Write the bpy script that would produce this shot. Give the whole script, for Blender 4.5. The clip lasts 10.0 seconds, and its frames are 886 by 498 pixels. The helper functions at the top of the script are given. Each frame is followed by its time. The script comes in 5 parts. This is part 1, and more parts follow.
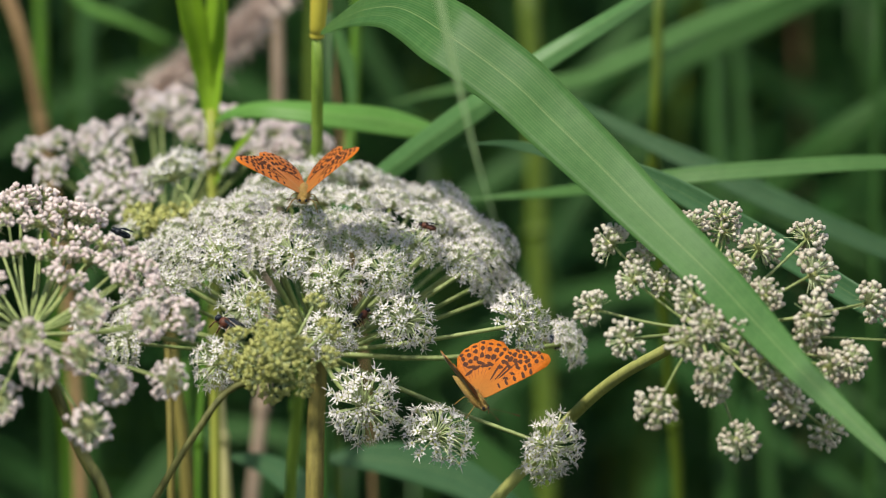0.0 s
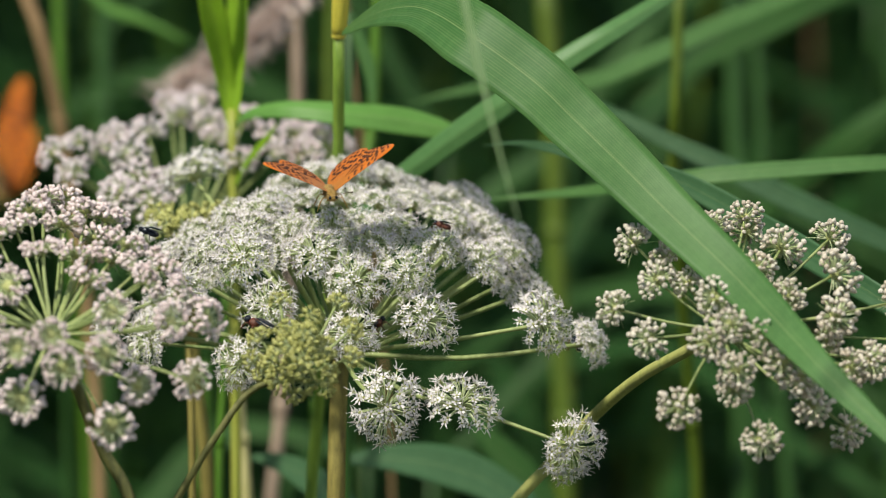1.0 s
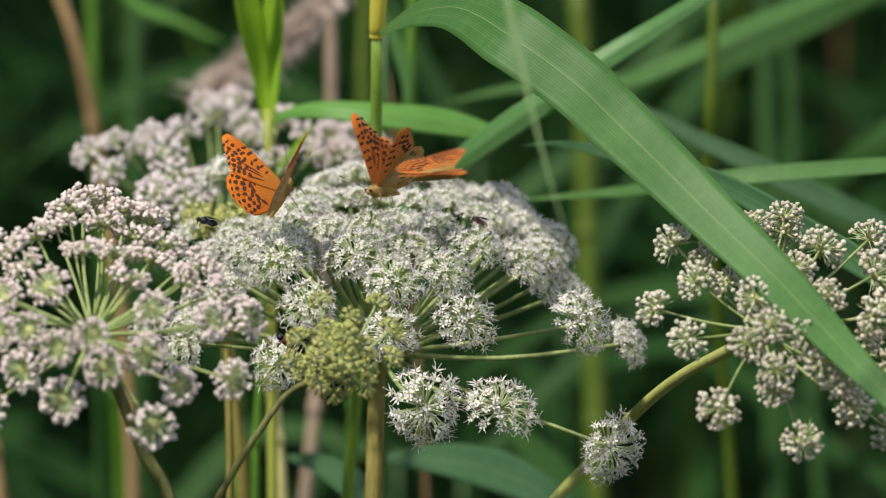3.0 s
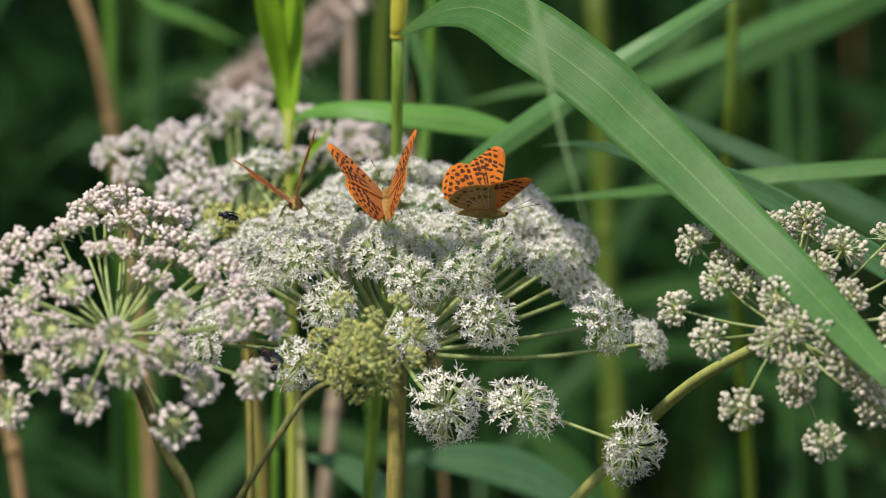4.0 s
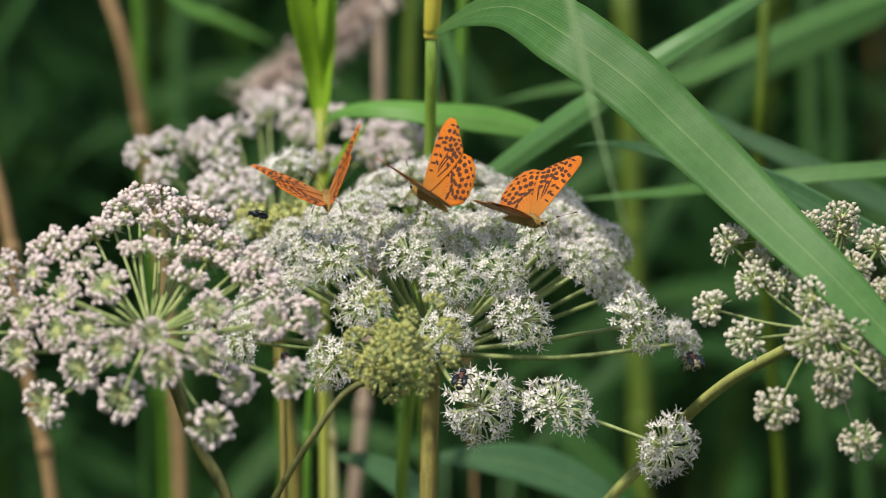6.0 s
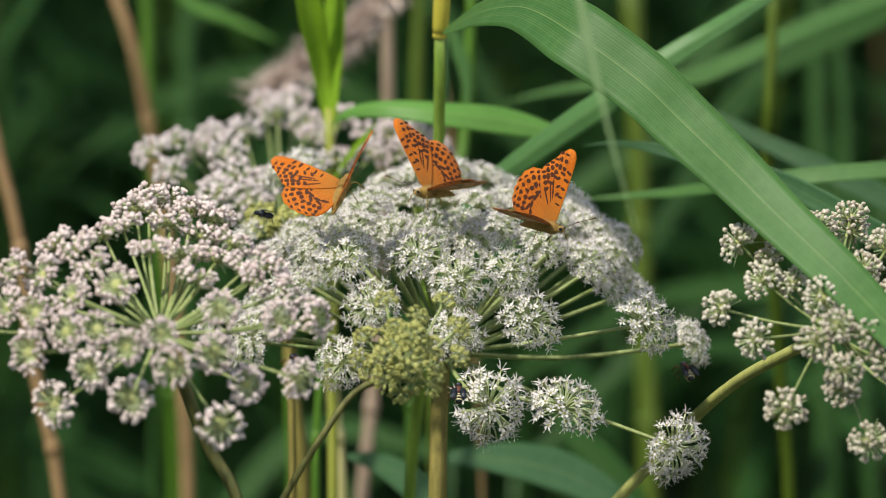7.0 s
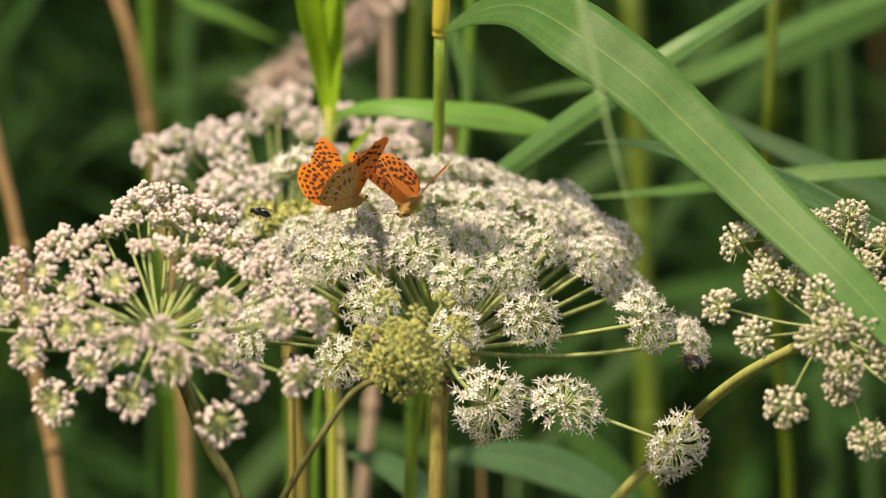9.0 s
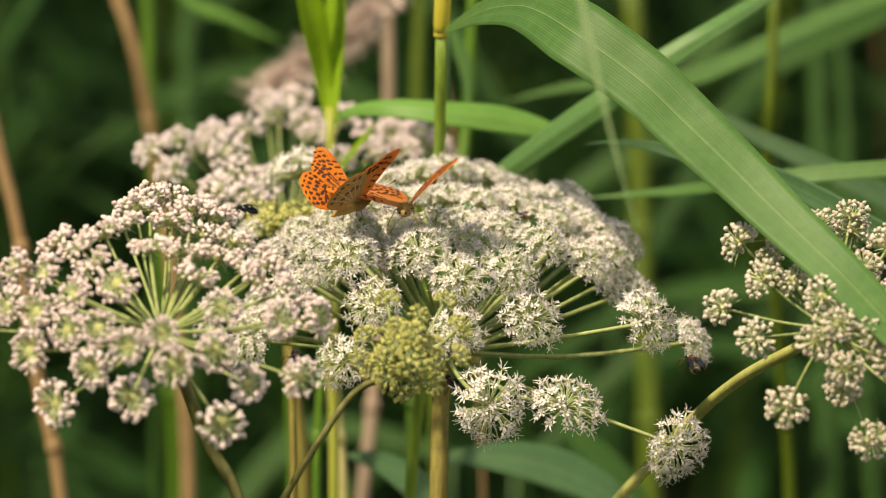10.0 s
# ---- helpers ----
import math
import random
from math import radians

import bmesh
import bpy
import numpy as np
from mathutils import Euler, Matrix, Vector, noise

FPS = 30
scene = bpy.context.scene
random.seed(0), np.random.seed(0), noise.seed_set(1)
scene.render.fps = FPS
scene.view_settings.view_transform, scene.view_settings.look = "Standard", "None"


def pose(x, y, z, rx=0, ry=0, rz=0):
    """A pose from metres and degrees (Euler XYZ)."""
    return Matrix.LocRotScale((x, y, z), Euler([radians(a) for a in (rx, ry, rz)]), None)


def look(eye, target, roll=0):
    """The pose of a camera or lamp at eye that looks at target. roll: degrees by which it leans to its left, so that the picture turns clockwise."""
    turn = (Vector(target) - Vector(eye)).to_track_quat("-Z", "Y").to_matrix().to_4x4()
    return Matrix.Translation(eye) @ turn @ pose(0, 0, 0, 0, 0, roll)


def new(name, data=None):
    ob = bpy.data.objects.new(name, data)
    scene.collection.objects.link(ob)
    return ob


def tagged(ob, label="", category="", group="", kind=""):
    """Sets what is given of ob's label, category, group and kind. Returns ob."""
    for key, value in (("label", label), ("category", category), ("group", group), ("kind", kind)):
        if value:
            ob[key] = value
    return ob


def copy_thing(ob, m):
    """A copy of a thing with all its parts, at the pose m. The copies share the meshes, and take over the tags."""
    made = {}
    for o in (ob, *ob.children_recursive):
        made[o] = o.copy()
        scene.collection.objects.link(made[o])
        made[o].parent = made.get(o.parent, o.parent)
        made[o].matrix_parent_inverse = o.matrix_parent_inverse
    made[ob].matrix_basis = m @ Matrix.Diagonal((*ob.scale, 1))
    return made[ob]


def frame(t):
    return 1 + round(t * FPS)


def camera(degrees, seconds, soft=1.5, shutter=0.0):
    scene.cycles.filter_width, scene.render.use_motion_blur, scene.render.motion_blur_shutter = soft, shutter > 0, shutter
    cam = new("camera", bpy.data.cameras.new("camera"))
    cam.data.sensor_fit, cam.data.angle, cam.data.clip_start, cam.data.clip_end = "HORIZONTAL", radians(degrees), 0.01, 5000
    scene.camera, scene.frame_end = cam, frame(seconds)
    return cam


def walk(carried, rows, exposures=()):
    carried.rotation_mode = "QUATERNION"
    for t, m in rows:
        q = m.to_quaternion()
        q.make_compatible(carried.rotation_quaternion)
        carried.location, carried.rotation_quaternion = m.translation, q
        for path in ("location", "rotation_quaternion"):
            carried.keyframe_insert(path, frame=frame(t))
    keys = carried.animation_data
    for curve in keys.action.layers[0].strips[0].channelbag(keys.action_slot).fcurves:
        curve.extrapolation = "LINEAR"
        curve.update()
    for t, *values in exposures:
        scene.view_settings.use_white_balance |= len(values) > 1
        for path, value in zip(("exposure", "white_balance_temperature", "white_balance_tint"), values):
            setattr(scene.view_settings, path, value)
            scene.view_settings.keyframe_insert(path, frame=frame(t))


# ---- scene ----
cam = camera(10.0, 10.0, soft=0.65, shutter=0.5)
# seconds, metres to the right, yaw, pitch
PATH = [
    (0.0, 0.02902, -0.639, -9.984),
    (0.5, 0.02636, -0.581, -9.992),
    (1.0, 0.02397, -0.528, -9.984),
    (1.5, 0.02183, -0.481, -9.984),
    (2.0, 0.01965, -0.433, -9.982),
    (2.5, 0.01755, -0.387, -9.982),
    (4.0, 0.01017, -0.224, -9.979),
    (4.5, 0.00838, -0.185, -9.980),
    (5.0, 0.00635, -0.140, -9.983),
    (5.5, 0.00415, -0.091, -9.984),
    (7.0, 0.00022, -0.005, -9.987),
    (7.5, -0.00006, 0.001, -9.988),
    (8.0, -0.00013, 0.003, -9.996),
    (8.5, 0.00000, -0.000, -10.004),
    (9.0, 0.00026, -0.006, -10.004),
    (9.5, 0.00026, -0.006, -10.003),
    (10.0, 0.00000, -0.000, -10.000),
]
cam.data.dof.use_dof = True
cam.data.dof.focus_distance = 2.055
cam.data.dof.aperture_fstop = 8.5
EXPOSURES = [
    (0.0, 0.39, 6600, 4), (7.0, 0.39, 6600, 4), (7.5, 0.75, 7400, 5), (8.0, 0.93, 8300, 7), (8.5, 0.74, 8700, 8), (9.0, 0.65, 8800, 8), (10.0, 0.65, 8800, 8),
]
walk(cam, [(t, pose(x, 0, 1.6, 90 + pitch, 0, yaw)) for t, x, yaw, pitch in PATH], EXPOSURES)

# ---- light ----
world = bpy.data.worlds.new("sky")
scene.world = world
world.use_nodes = True
wn = world.node_tree.nodes
sky = wn.new("ShaderNodeTexSky")
sky.sky_type = "NISHITA"
sky.sun_disc = False
SUN_UP, SUN_ROUND = 52.0, -50.0
sky.sun_elevation, sky.sun_rotation = radians(SUN_UP), radians(SUN_ROUND + 180)
sky.dust_density = 2.0
world.node_tree.links.new(sky.outputs[0], wn["Background"].inputs[0])
wn["Background"].inputs[1].default_value = 0.092
sun = new("sun", bpy.data.lights.new("sun", "SUN"))
sun.data.energy, sun.data.angle, sun.data.color = 3.7, radians(2.5), (1.0, 0.93, 0.82)
sun.matrix_world = look((-2.0 * math.cos(radians(SUN_UP)) * math.sin(radians(50)), -2.0 * math.cos(radians(SUN_UP)) * math.cos(radians(50)), 2.0 * math.sin(radians(SUN_UP))), (0, 0, 0))

# ---- materials ----


def shader(name, low, high, scale=40.0, rough=0.5, bump=0.0, thin=0.0, stretch=(1, 1, 1), island=0.0, random_tint=0.0, spec=0.4, sheen=0.0, fine=0.0):
    """A procedural surface: two colours mixed by noise at two scales, with relief, light that shines through thin tissue, and variation from piece to piece."""
    m = bpy.data.materials.new(name)
    m.use_nodes = True
    nt = m.node_tree
    nd, ln = nt.nodes, nt.links.new
    b = nd["Principled BSDF"]
    tc = nd.new("ShaderNodeTexCoord")
    mp = nd.new("ShaderNodeMapping")
    mp.inputs["Scale"].default_value = stretch
    ln(tc.outputs["Object"], mp.inputs[0])
    n1 = nd.new("ShaderNodeTexNoise")
    n1.inputs["Scale"].default_value, n1.inputs["Detail"].default_value = scale, 4
    n2 = nd.new("ShaderNodeTexNoise")
    n2.inputs["Scale"].default_value, n2.inputs["Detail"].default_value = scale * 9, 3
    for n in (n1, n2):
        ln(mp.outputs[0], n.inputs["Vector"])
    mix = nd.new("ShaderNodeMath")
    mix.operation = "MULTIPLY_ADD"
    mix.inputs[1].default_value = 0.4 + fine
    ln(n2.outputs["Fac"], mix.inputs[0])
    half = nd.new("ShaderNodeMath")
    half.operation = "MULTIPLY"
    half.inputs[1].default_value = 0.75
    ln(n1.outputs["Fac"], half.inputs[0])
    ln(half.outputs[0], mix.inputs[2])
    fac = mix.outputs[0]
    if island or random_tint:
        src = nd.new("ShaderNodeNewGeometry").outputs["Random Per Island"] if island else nd.new("ShaderNodeObjectInfo").outputs["Random"]
        add = nd.new("ShaderNodeMath")
        add.operation = "MULTIPLY_ADD"
        add.inputs[1].default_value = island or random_tint
        ln(src, add.inputs[0])
        off = nd.new("ShaderNodeMath")
        off.operation = "SUBTRACT"
        off.inputs[1].default_value = (island or random_tint) / 2
        ln(fac, off.inputs[0])
        ln(off.outputs[0], add.inputs[2])
        fac = add.outputs[0]
    ramp = nd.new("ShaderNodeValToRGB")
    ramp.color_ramp.elements[0].position, ramp.color_ramp.elements[1].position = 0.3, 0.75
    ramp.color_ramp.elements[0].color, ramp.color_ramp.elements[1].color = (*low, 1), (*high, 1)
    ln(fac, ramp.inputs[0])
    ln(ramp.outputs[0], b.inputs["Base Color"])
    b.inputs["Roughness"].default_value = rough
    b.inputs["Specular IOR Level"].default_value = spec
    b.inputs["Sheen Weight"].default_value = sheen
    if bump:
        bp = nd.new("ShaderNodeBump")
        bp.inputs["Strength"].default_value, bp.inputs["Distance"].default_value = bump, 0.0006
        ln(n2.outputs["Fac"], bp.inputs["Height"])
        ln(bp.outputs[0], b.inputs["Normal"])
    if thin:
        tr = nd.new("ShaderNodeBsdfTranslucent")
        ln(ramp.outputs[0], tr.inputs[0])
        ms = nd.new("ShaderNodeMixShader")
        ms.inputs[0].default_value = thin
        ln(b.outputs[0], ms.inputs[1])
        ln(tr.outputs[0], ms.inputs[2])
        ln(ms.outputs[0], nd["Material Output"].inputs[0])
    return m


M = {
    "petal": shader("white petal", (0.75, 0.7, 0.718), (0.92, 0.88, 0.893), 300, 0.6, thin=0.25, island=0.35),
    "bud_back": shader("creamy pink bud", (0.68, 0.54, 0.55), (0.88, 0.79, 0.8), 400, 0.55, bump=0.3, thin=0.15, island=0.7),
    "bud": shader("pinkish bud", (0.65, 0.51, 0.505), (0.86, 0.74, 0.72), 400, 0.55, bump=0.3, thin=0.1, island=0.7),
    "bud_white": shader("white bud", (0.48, 0.41, 0.32), (0.72, 0.66, 0.56), 400, 0.5, bump=0.3, thin=0.1, island=0.6),
    "bud_green": shader("yellow-green bud", (0.35, 0.36, 0.085), (0.6, 0.6, 0.23), 250, 0.55, bump=0.3, thin=0.15, island=0.6),
    "pedicel": shader("pale green pedicel", (0.38, 0.46, 0.2), (0.6, 0.66, 0.4), 200, 0.5, thin=0.15, island=0.4),
    "disc": shader("yellow-green flower disc", (0.3, 0.32, 0.1), (0.46, 0.47, 0.2), 300, 0.5, bump=0.4, island=0.4),
    "ray": shader("pale green ray", (0.17, 0.23, 0.07), (0.36, 0.42, 0.17), 120, 0.5, bump=0.3, stretch=(4, 4, 0.5), random_tint=0.3),
    "stem": shader("ribbed olive stem", (0.1, 0.08, 0.02), (0.33, 0.28, 0.075), 60, 0.5, bump=0.5, stretch=(6, 6, 0.4)),
    "stem_green": shader("ribbed yellow-green stem", (0.26, 0.28, 0.07), (0.52, 0.53, 0.18), 60, 0.5, bump=0.5, stretch=(6, 6, 0.4)),
    "stem_dark": shader("brownish olive stem", (0.06, 0.065, 0.018), (0.17, 0.17, 0.05), 90, 0.5, bump=0.5, stretch=(6, 6, 0.4)),
    "culm": shader("green reed culm", (0.1, 0.185, 0.018), (0.22, 0.33, 0.05), 60, 0.4, bump=0.2, stretch=(6, 6, 0.3)),
    "culm_yellow": shader("yellow-green reed culm", (0.2, 0.24, 0.03), (0.36, 0.38, 0.07), 60, 0.45, bump=0.2, stretch=(6, 6, 0.3)),
    "sheath": shader("yellow leaf sheath", (0.4, 0.36, 0.035), (0.58, 0.5, 0.08), 60, 0.45, bump=0.2, stretch=(6, 6, 0.3)),
    "culm_mid": shader("mid-green culm", (0.04, 0.11, 0.006), (0.09, 0.2, 0.014), 60, 0.45, bump=0.2, stretch=(6, 6, 0.3)),
    # the green culm again, darkened to stand for shade
    "culm_shade": shader("green culm darkened for shade", (0.014, 0.052, 0.008), (0.034, 0.098, 0.016), 60, 0.5, bump=0.2, stretch=(6, 6, 0.3)),
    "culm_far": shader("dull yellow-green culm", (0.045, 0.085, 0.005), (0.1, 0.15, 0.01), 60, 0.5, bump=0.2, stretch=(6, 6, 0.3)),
    "culm_pale": shader("pale cream-yellow culm", (0.36, 0.34, 0.12), (0.56, 0.51, 0.24), 60, 0.5, bump=0.2, stretch=(6, 6, 0.3)),
    "culm_mauve": shader("dry greyish brown culm", (0.18, 0.125, 0.085), (0.36, 0.27, 0.2), 50, 0.7, bump=0.4, stretch=(6, 6, 0.3)),
    "culm_dry": shader("dry brown reed culm", (0.16, 0.095, 0.038), (0.33, 0.21, 0.1), 50, 0.7, bump=0.4, stretch=(6, 6, 0.3)),
    "plume": shader("dry reed plume", (0.42, 0.32, 0.27), (0.68, 0.56, 0.5), 80, 0.9, island=0.5),
    "anther": shader("pale anther", (0.5, 0.46, 0.4), (0.75, 0.7, 0.62), 300, 0.6, island=0.5),
    "body": shader("furry olive-brown body", (0.26, 0.15, 0.03), (0.5, 0.31, 0.075), 900, 0.8, bump=0.8, sheen=0.1),
    "spot": shader("dark brown wing spot", (0.038, 0.010, 0.004), (0.09, 0.024, 0.006), 500, 0.8),
    "vein": shader("rusty wing vein", (0.3, 0.07, 0.008), (0.46, 0.13, 0.015), 500, 0.7),
    "fly": shader("glossy black insect shell", (0.006, 0.007, 0.01), (0.02, 0.024, 0.035), 500, 0.25, bump=0.2),
    "silver": shader("silvery cream streak", (0.46, 0.36, 0.2), (0.62, 0.52, 0.33), 400, 0.4, thin=0.3),
    "brown_spot": shader("brown underside spot", (0.1, 0.05, 0.015), (0.2, 0.11, 0.03), 500, 0.8),
    "stripe": shader("pale yellow hair band", (0.5, 0.4, 0.18), (0.75, 0.65, 0.4), 500, 0.8, bump=0.4),
    "fly_brown": shader("red-brown insect shell", (0.035, 0.012, 0.008), (0.14, 0.04, 0.02), 600, 0.5, bump=0.3),
    "soil": shader("dark mossy soil", (0.018, 0.022, 0.008), (0.045, 0.06, 0.02), 8, 0.9, bump=0.6),
    # shade between the reeds is put into this grass colour
    "grass": shader("meadow grass with painted shade", (0.003, 0.024, 0.0055), (0.009, 0.056, 0.011), 6, 0.6, thin=0.2, island=0.8),
    # near-black colour in place of the shade over the thicket
    "far": shader("distant thicket with shade painted in", (0.003, 0.013, 0.006), (0.012, 0.036, 0.013), 1.2, 0.9),
}


def leaf_surface(name, low, high, rough=0.42, thin=0.28, ribs=1050.0, spec=0.28):
    """A reed leaf: fine parallel veins across the blade's width (from its UV map), a pale midrib, blotches and a waxy gloss."""
    m = shader(name, low, high, 26, rough, 0.0, thin, random_tint=0.35, spec=spec)
    nt = m.node_tree
    nd, ln = nt.nodes, nt.links.new
    b, ramp = nd["Principled BSDF"], next(n for n in nd if n.type == "VALTORGB")
    uv = nd.new("ShaderNodeUVMap")
    sep = nd.new("ShaderNodeSeparateXYZ")
    ln(uv.outputs[0], sep.inputs[0])
    wave = nd.new("ShaderNodeMath")
    wave.operation = "MULTIPLY"
    wave.inputs[1].default_value = ribs / 7
    ln(sep.outputs["X"], wave.inputs[0])
    sn = nd.new("ShaderNodeMath")
    sn.operation = "SINE"
    ln(wave.outputs[0], sn.inputs[0])
    bp = nd.new("ShaderNodeBump")
    bp.inputs["Strength"].default_value, bp.inputs["Distance"].default_value = 0.055, 0.0002
    ln(sn.outputs[0], bp.inputs["Height"])
    ln(bp.outputs[0], b.inputs["Normal"])
    # pale midrib and veins
    off = nd.new("ShaderNodeMath")
    off.operation = "SUBTRACT"
    off.inputs[1].default_value = 0.5
    ln(sep.outputs["X"], off.inputs[0])
    ab = nd.new("ShaderNodeMath")
    ab.operation = "ABSOLUTE"
    ln(off.outputs[0], ab.inputs[0])
    rib = nd.new("ShaderNodeMapRange")
    rib.inputs["From Min"].default_value, rib.inputs["From Max"].default_value = 0.004, 0.014
    rib.inputs["To Min"].default_value, rib.inputs["To Max"].default_value = 0.34, 0.0
    ln(ab.outputs[0], rib.inputs[0])
    vein = nd.new("ShaderNodeMath")
    vein.operation = "MULTIPLY_ADD"
    vein.inputs[1].default_value = 0.06
    ln(sn.outputs[0], vein.inputs[0])
    # uneven streaks that run along the blade
    along = nd.new("ShaderNodeMapping")
    along.inputs["Scale"].default_value = (26, 1.6, 1)
    ln(uv.outputs[0], along.inputs[0])
    streak = nd.new("ShaderNodeTexNoise")
    streak.inputs["Scale"].default_value, streak.inputs["Detail"].default_value = 1.0, 5
    ln(along.outputs[0], streak.inputs["Vector"])
    soft = nd.new("ShaderNodeMapRange")
    soft.inputs["From Min"].default_value, soft.inputs["From Max"].default_value = 0.4, 0.75
    soft.inputs["To Min"].default_value, soft.inputs["To Max"].default_value = 0.0, 0.14
    ln(streak.outputs["Fac"], soft.inputs[0])
    both = nd.new("ShaderNodeMath")
    ln(rib.outputs[0], both.inputs[0])
    ln(soft.outputs[0], both.inputs[1])
    ln(both.outputs[0], vein.inputs[2])
    mx = nd.new("ShaderNodeMix")
    mx.data_type = "RGBA"
    ln(vein.outputs[0], mx.inputs["Factor"])
    ln(ramp.outputs[0], mx.inputs["A"])
    mx.inputs["B"].default_value = (0.4, 0.5, 0.2, 1)
    # small dark blemishes
    dots = nd.new("ShaderNodeMapping")
    dots.inputs["Scale"].default_value = (11, 26, 1)
    ln(uv.outputs[0], dots.inputs[0])
    speck = nd.new("ShaderNodeTexNoise")
    speck.inputs["Scale"].default_value, speck.inputs["Detail"].default_value = 1.0, 4
    ln(dots.outputs[0], speck.inputs["Vector"])
    cut = nd.new("ShaderNodeMapRange")
    cut.inputs["From Min"].default_value, cut.inputs["From Max"].default_value = 0.69, 0.76
    cut.inputs["To Min"].default_value, cut.inputs["To Max"].default_value = 0.0, 0.6
    ln(speck.outputs["Fac"], cut.inputs[0])
    worn = nd.new("ShaderNodeMix")
    worn.data_type = "RGBA"
    ln(cut.outputs[0], worn.inputs["Factor"])
    ln(mx.outputs["Result"], worn.inputs["A"])
    worn.inputs["B"].default_value = (0.03, 0.06, 0.015, 1)
    ln(worn.outputs["Result"], b.inputs["Base Color"])
    return m


M["leaf"] = leaf_surface("grey-green reed leaf", (0.053, 0.152, 0.036), (0.092, 0.226, 0.060), rough=0.5)
M["leaf_blue"] = leaf_surface("bluish green reed leaf", (0.028, 0.100, 0.040), (0.055, 0.150, 0.064), rough=0.5)
M["leaf_grey"] = leaf_surface("greyish green reed leaf", (0.030, 0.094, 0.040), (0.058, 0.148, 0.066), rough=0.55)
M["leaf_light"] = leaf_surface("light grey-green reed leaf", (0.060, 0.172, 0.048), (0.106, 0.250, 0.082), rough=0.45)
M["leaf_bright"] = leaf_surface("bright green reed leaf", (0.2, 0.38, 0.014), (0.34, 0.56, 0.03), thin=0.5)
M["leaf_pale"] = leaf_surface("pale thin reed leaf", (0.3, 0.45, 0.22), (0.42, 0.57, 0.3), thin=0.35)
M["leaf_mid"] = leaf_surface("mid-green reed leaf", (0.072, 0.205, 0.030), (0.13, 0.315, 0.06), thin=0.3)
# two copies of the leaf with background shade put into the colour
M["leaf_shade"] = leaf_surface("reed leaf with shade in its colour", (0.004, 0.038, 0.008), (0.012, 0.08, 0.014), rough=0.6, spec=0.12)
M["leaf_dark"] = leaf_surface("reed leaf partly darkened as shade", (0.0095, 0.052, 0.0105), (0.025, 0.097, 0.018), rough=0.55, spec=0.16)


def wing_surface(name, low, high, rough=0.6, thin=0.3):
    return shader(name, low, high, 110, rough, 0.25, thin, fine=0.2, spec=0.15, sheen=0.15)


def golden_base(m):
    """Olive-gold hairs that thin out away from the hinge."""
    nd, ln = m.node_tree.nodes, m.node_tree.links.new
    ramp = next(n for n in nd if n.type == "VALTORGB")
    tc = next(n for n in nd if n.type == "TEX_COORD")
    ln_len = nd.new("ShaderNodeVectorMath")
    ln_len.operation = "LENGTH"
    ln(tc.outputs["Object"], ln_len.inputs[0])
    mr = nd.new("ShaderNodeMapRange")
    mr.inputs["From Min"].default_value, mr.inputs["From Max"].default_value = 0.004, 0.0165
    mr.inputs["To Min"].default_value, mr.inputs["To Max"].default_value = 0.85, 0.0
    ln(ln_len.outputs["Value"], mr.inputs[0])
    mx = nd.new("ShaderNodeMix")
    mx.data_type = "RGBA"
    ln(mr.outputs[0], mx.inputs["Factor"])
    ln(ramp.outputs[0], mx.inputs["A"])
    mx.inputs["B"].default_value = (0.48, 0.2, 0.035, 1)
    for n in nd:
        if n.type in ("BSDF_PRINCIPLED", "BSDF_TRANSLUCENT"):
            ln(mx.outputs["Result"], n.inputs[0])
    return m


M["wing"] = golden_base(wing_surface("orange wing", (0.46, 0.095, 0.005), (0.76, 0.22, 0.018)))
M["wing_under_hind"] = wing_surface("greenish buff hindwing underside", (0.34, 0.22, 0.06), (0.54, 0.38, 0.14), thin=0.4)
M["wing_under"] = wing_surface("buff-orange wing underside", (0.46, 0.16, 0.025), (0.7, 0.32, 0.07), thin=0.45)

# ---- building blocks ----


def part(name, verts, faces, material, parent=None, label="", smooth=True, uvs=None, slots=None):
    """One mesh object from vertices and faces under a thing or a part; material: one, or a list picked per face by slots."""
    me = bpy.data.meshes.new(name)
    me.from_pydata([tuple(v) for v in verts], [], [tuple(f) for f in faces])
    for mt in material if isinstance(material, (list, tuple)) else [material]:
        me.materials.append(mt)
    if smooth:
        me.polygons.foreach_set("use_smooth", [True] * len(me.polygons))
    if slots is not None:
        me.polygons.foreach_set("material_index", slots)
    if uvs is not None:
        lay = me.uv_layers.new(name="UVMap")
        ids = np.zeros(len(me.loops), dtype=np.int32)
        me.loops.foreach_get("vertex_index", ids)
        lay.data.foreach_set("uv", np.array(uvs, dtype=np.float32)[ids].ravel())
    me.update()
    ob = new(name, me)
    if parent:
        ob.parent = parent
    if label:
        tagged(ob, label)
    return ob


def twin(name, mesh, parent, m):
    """Another piece on a mesh that exists already."""
    ob = new(name, mesh)
    ob.parent = parent
    ob.matrix_basis = m
    return ob


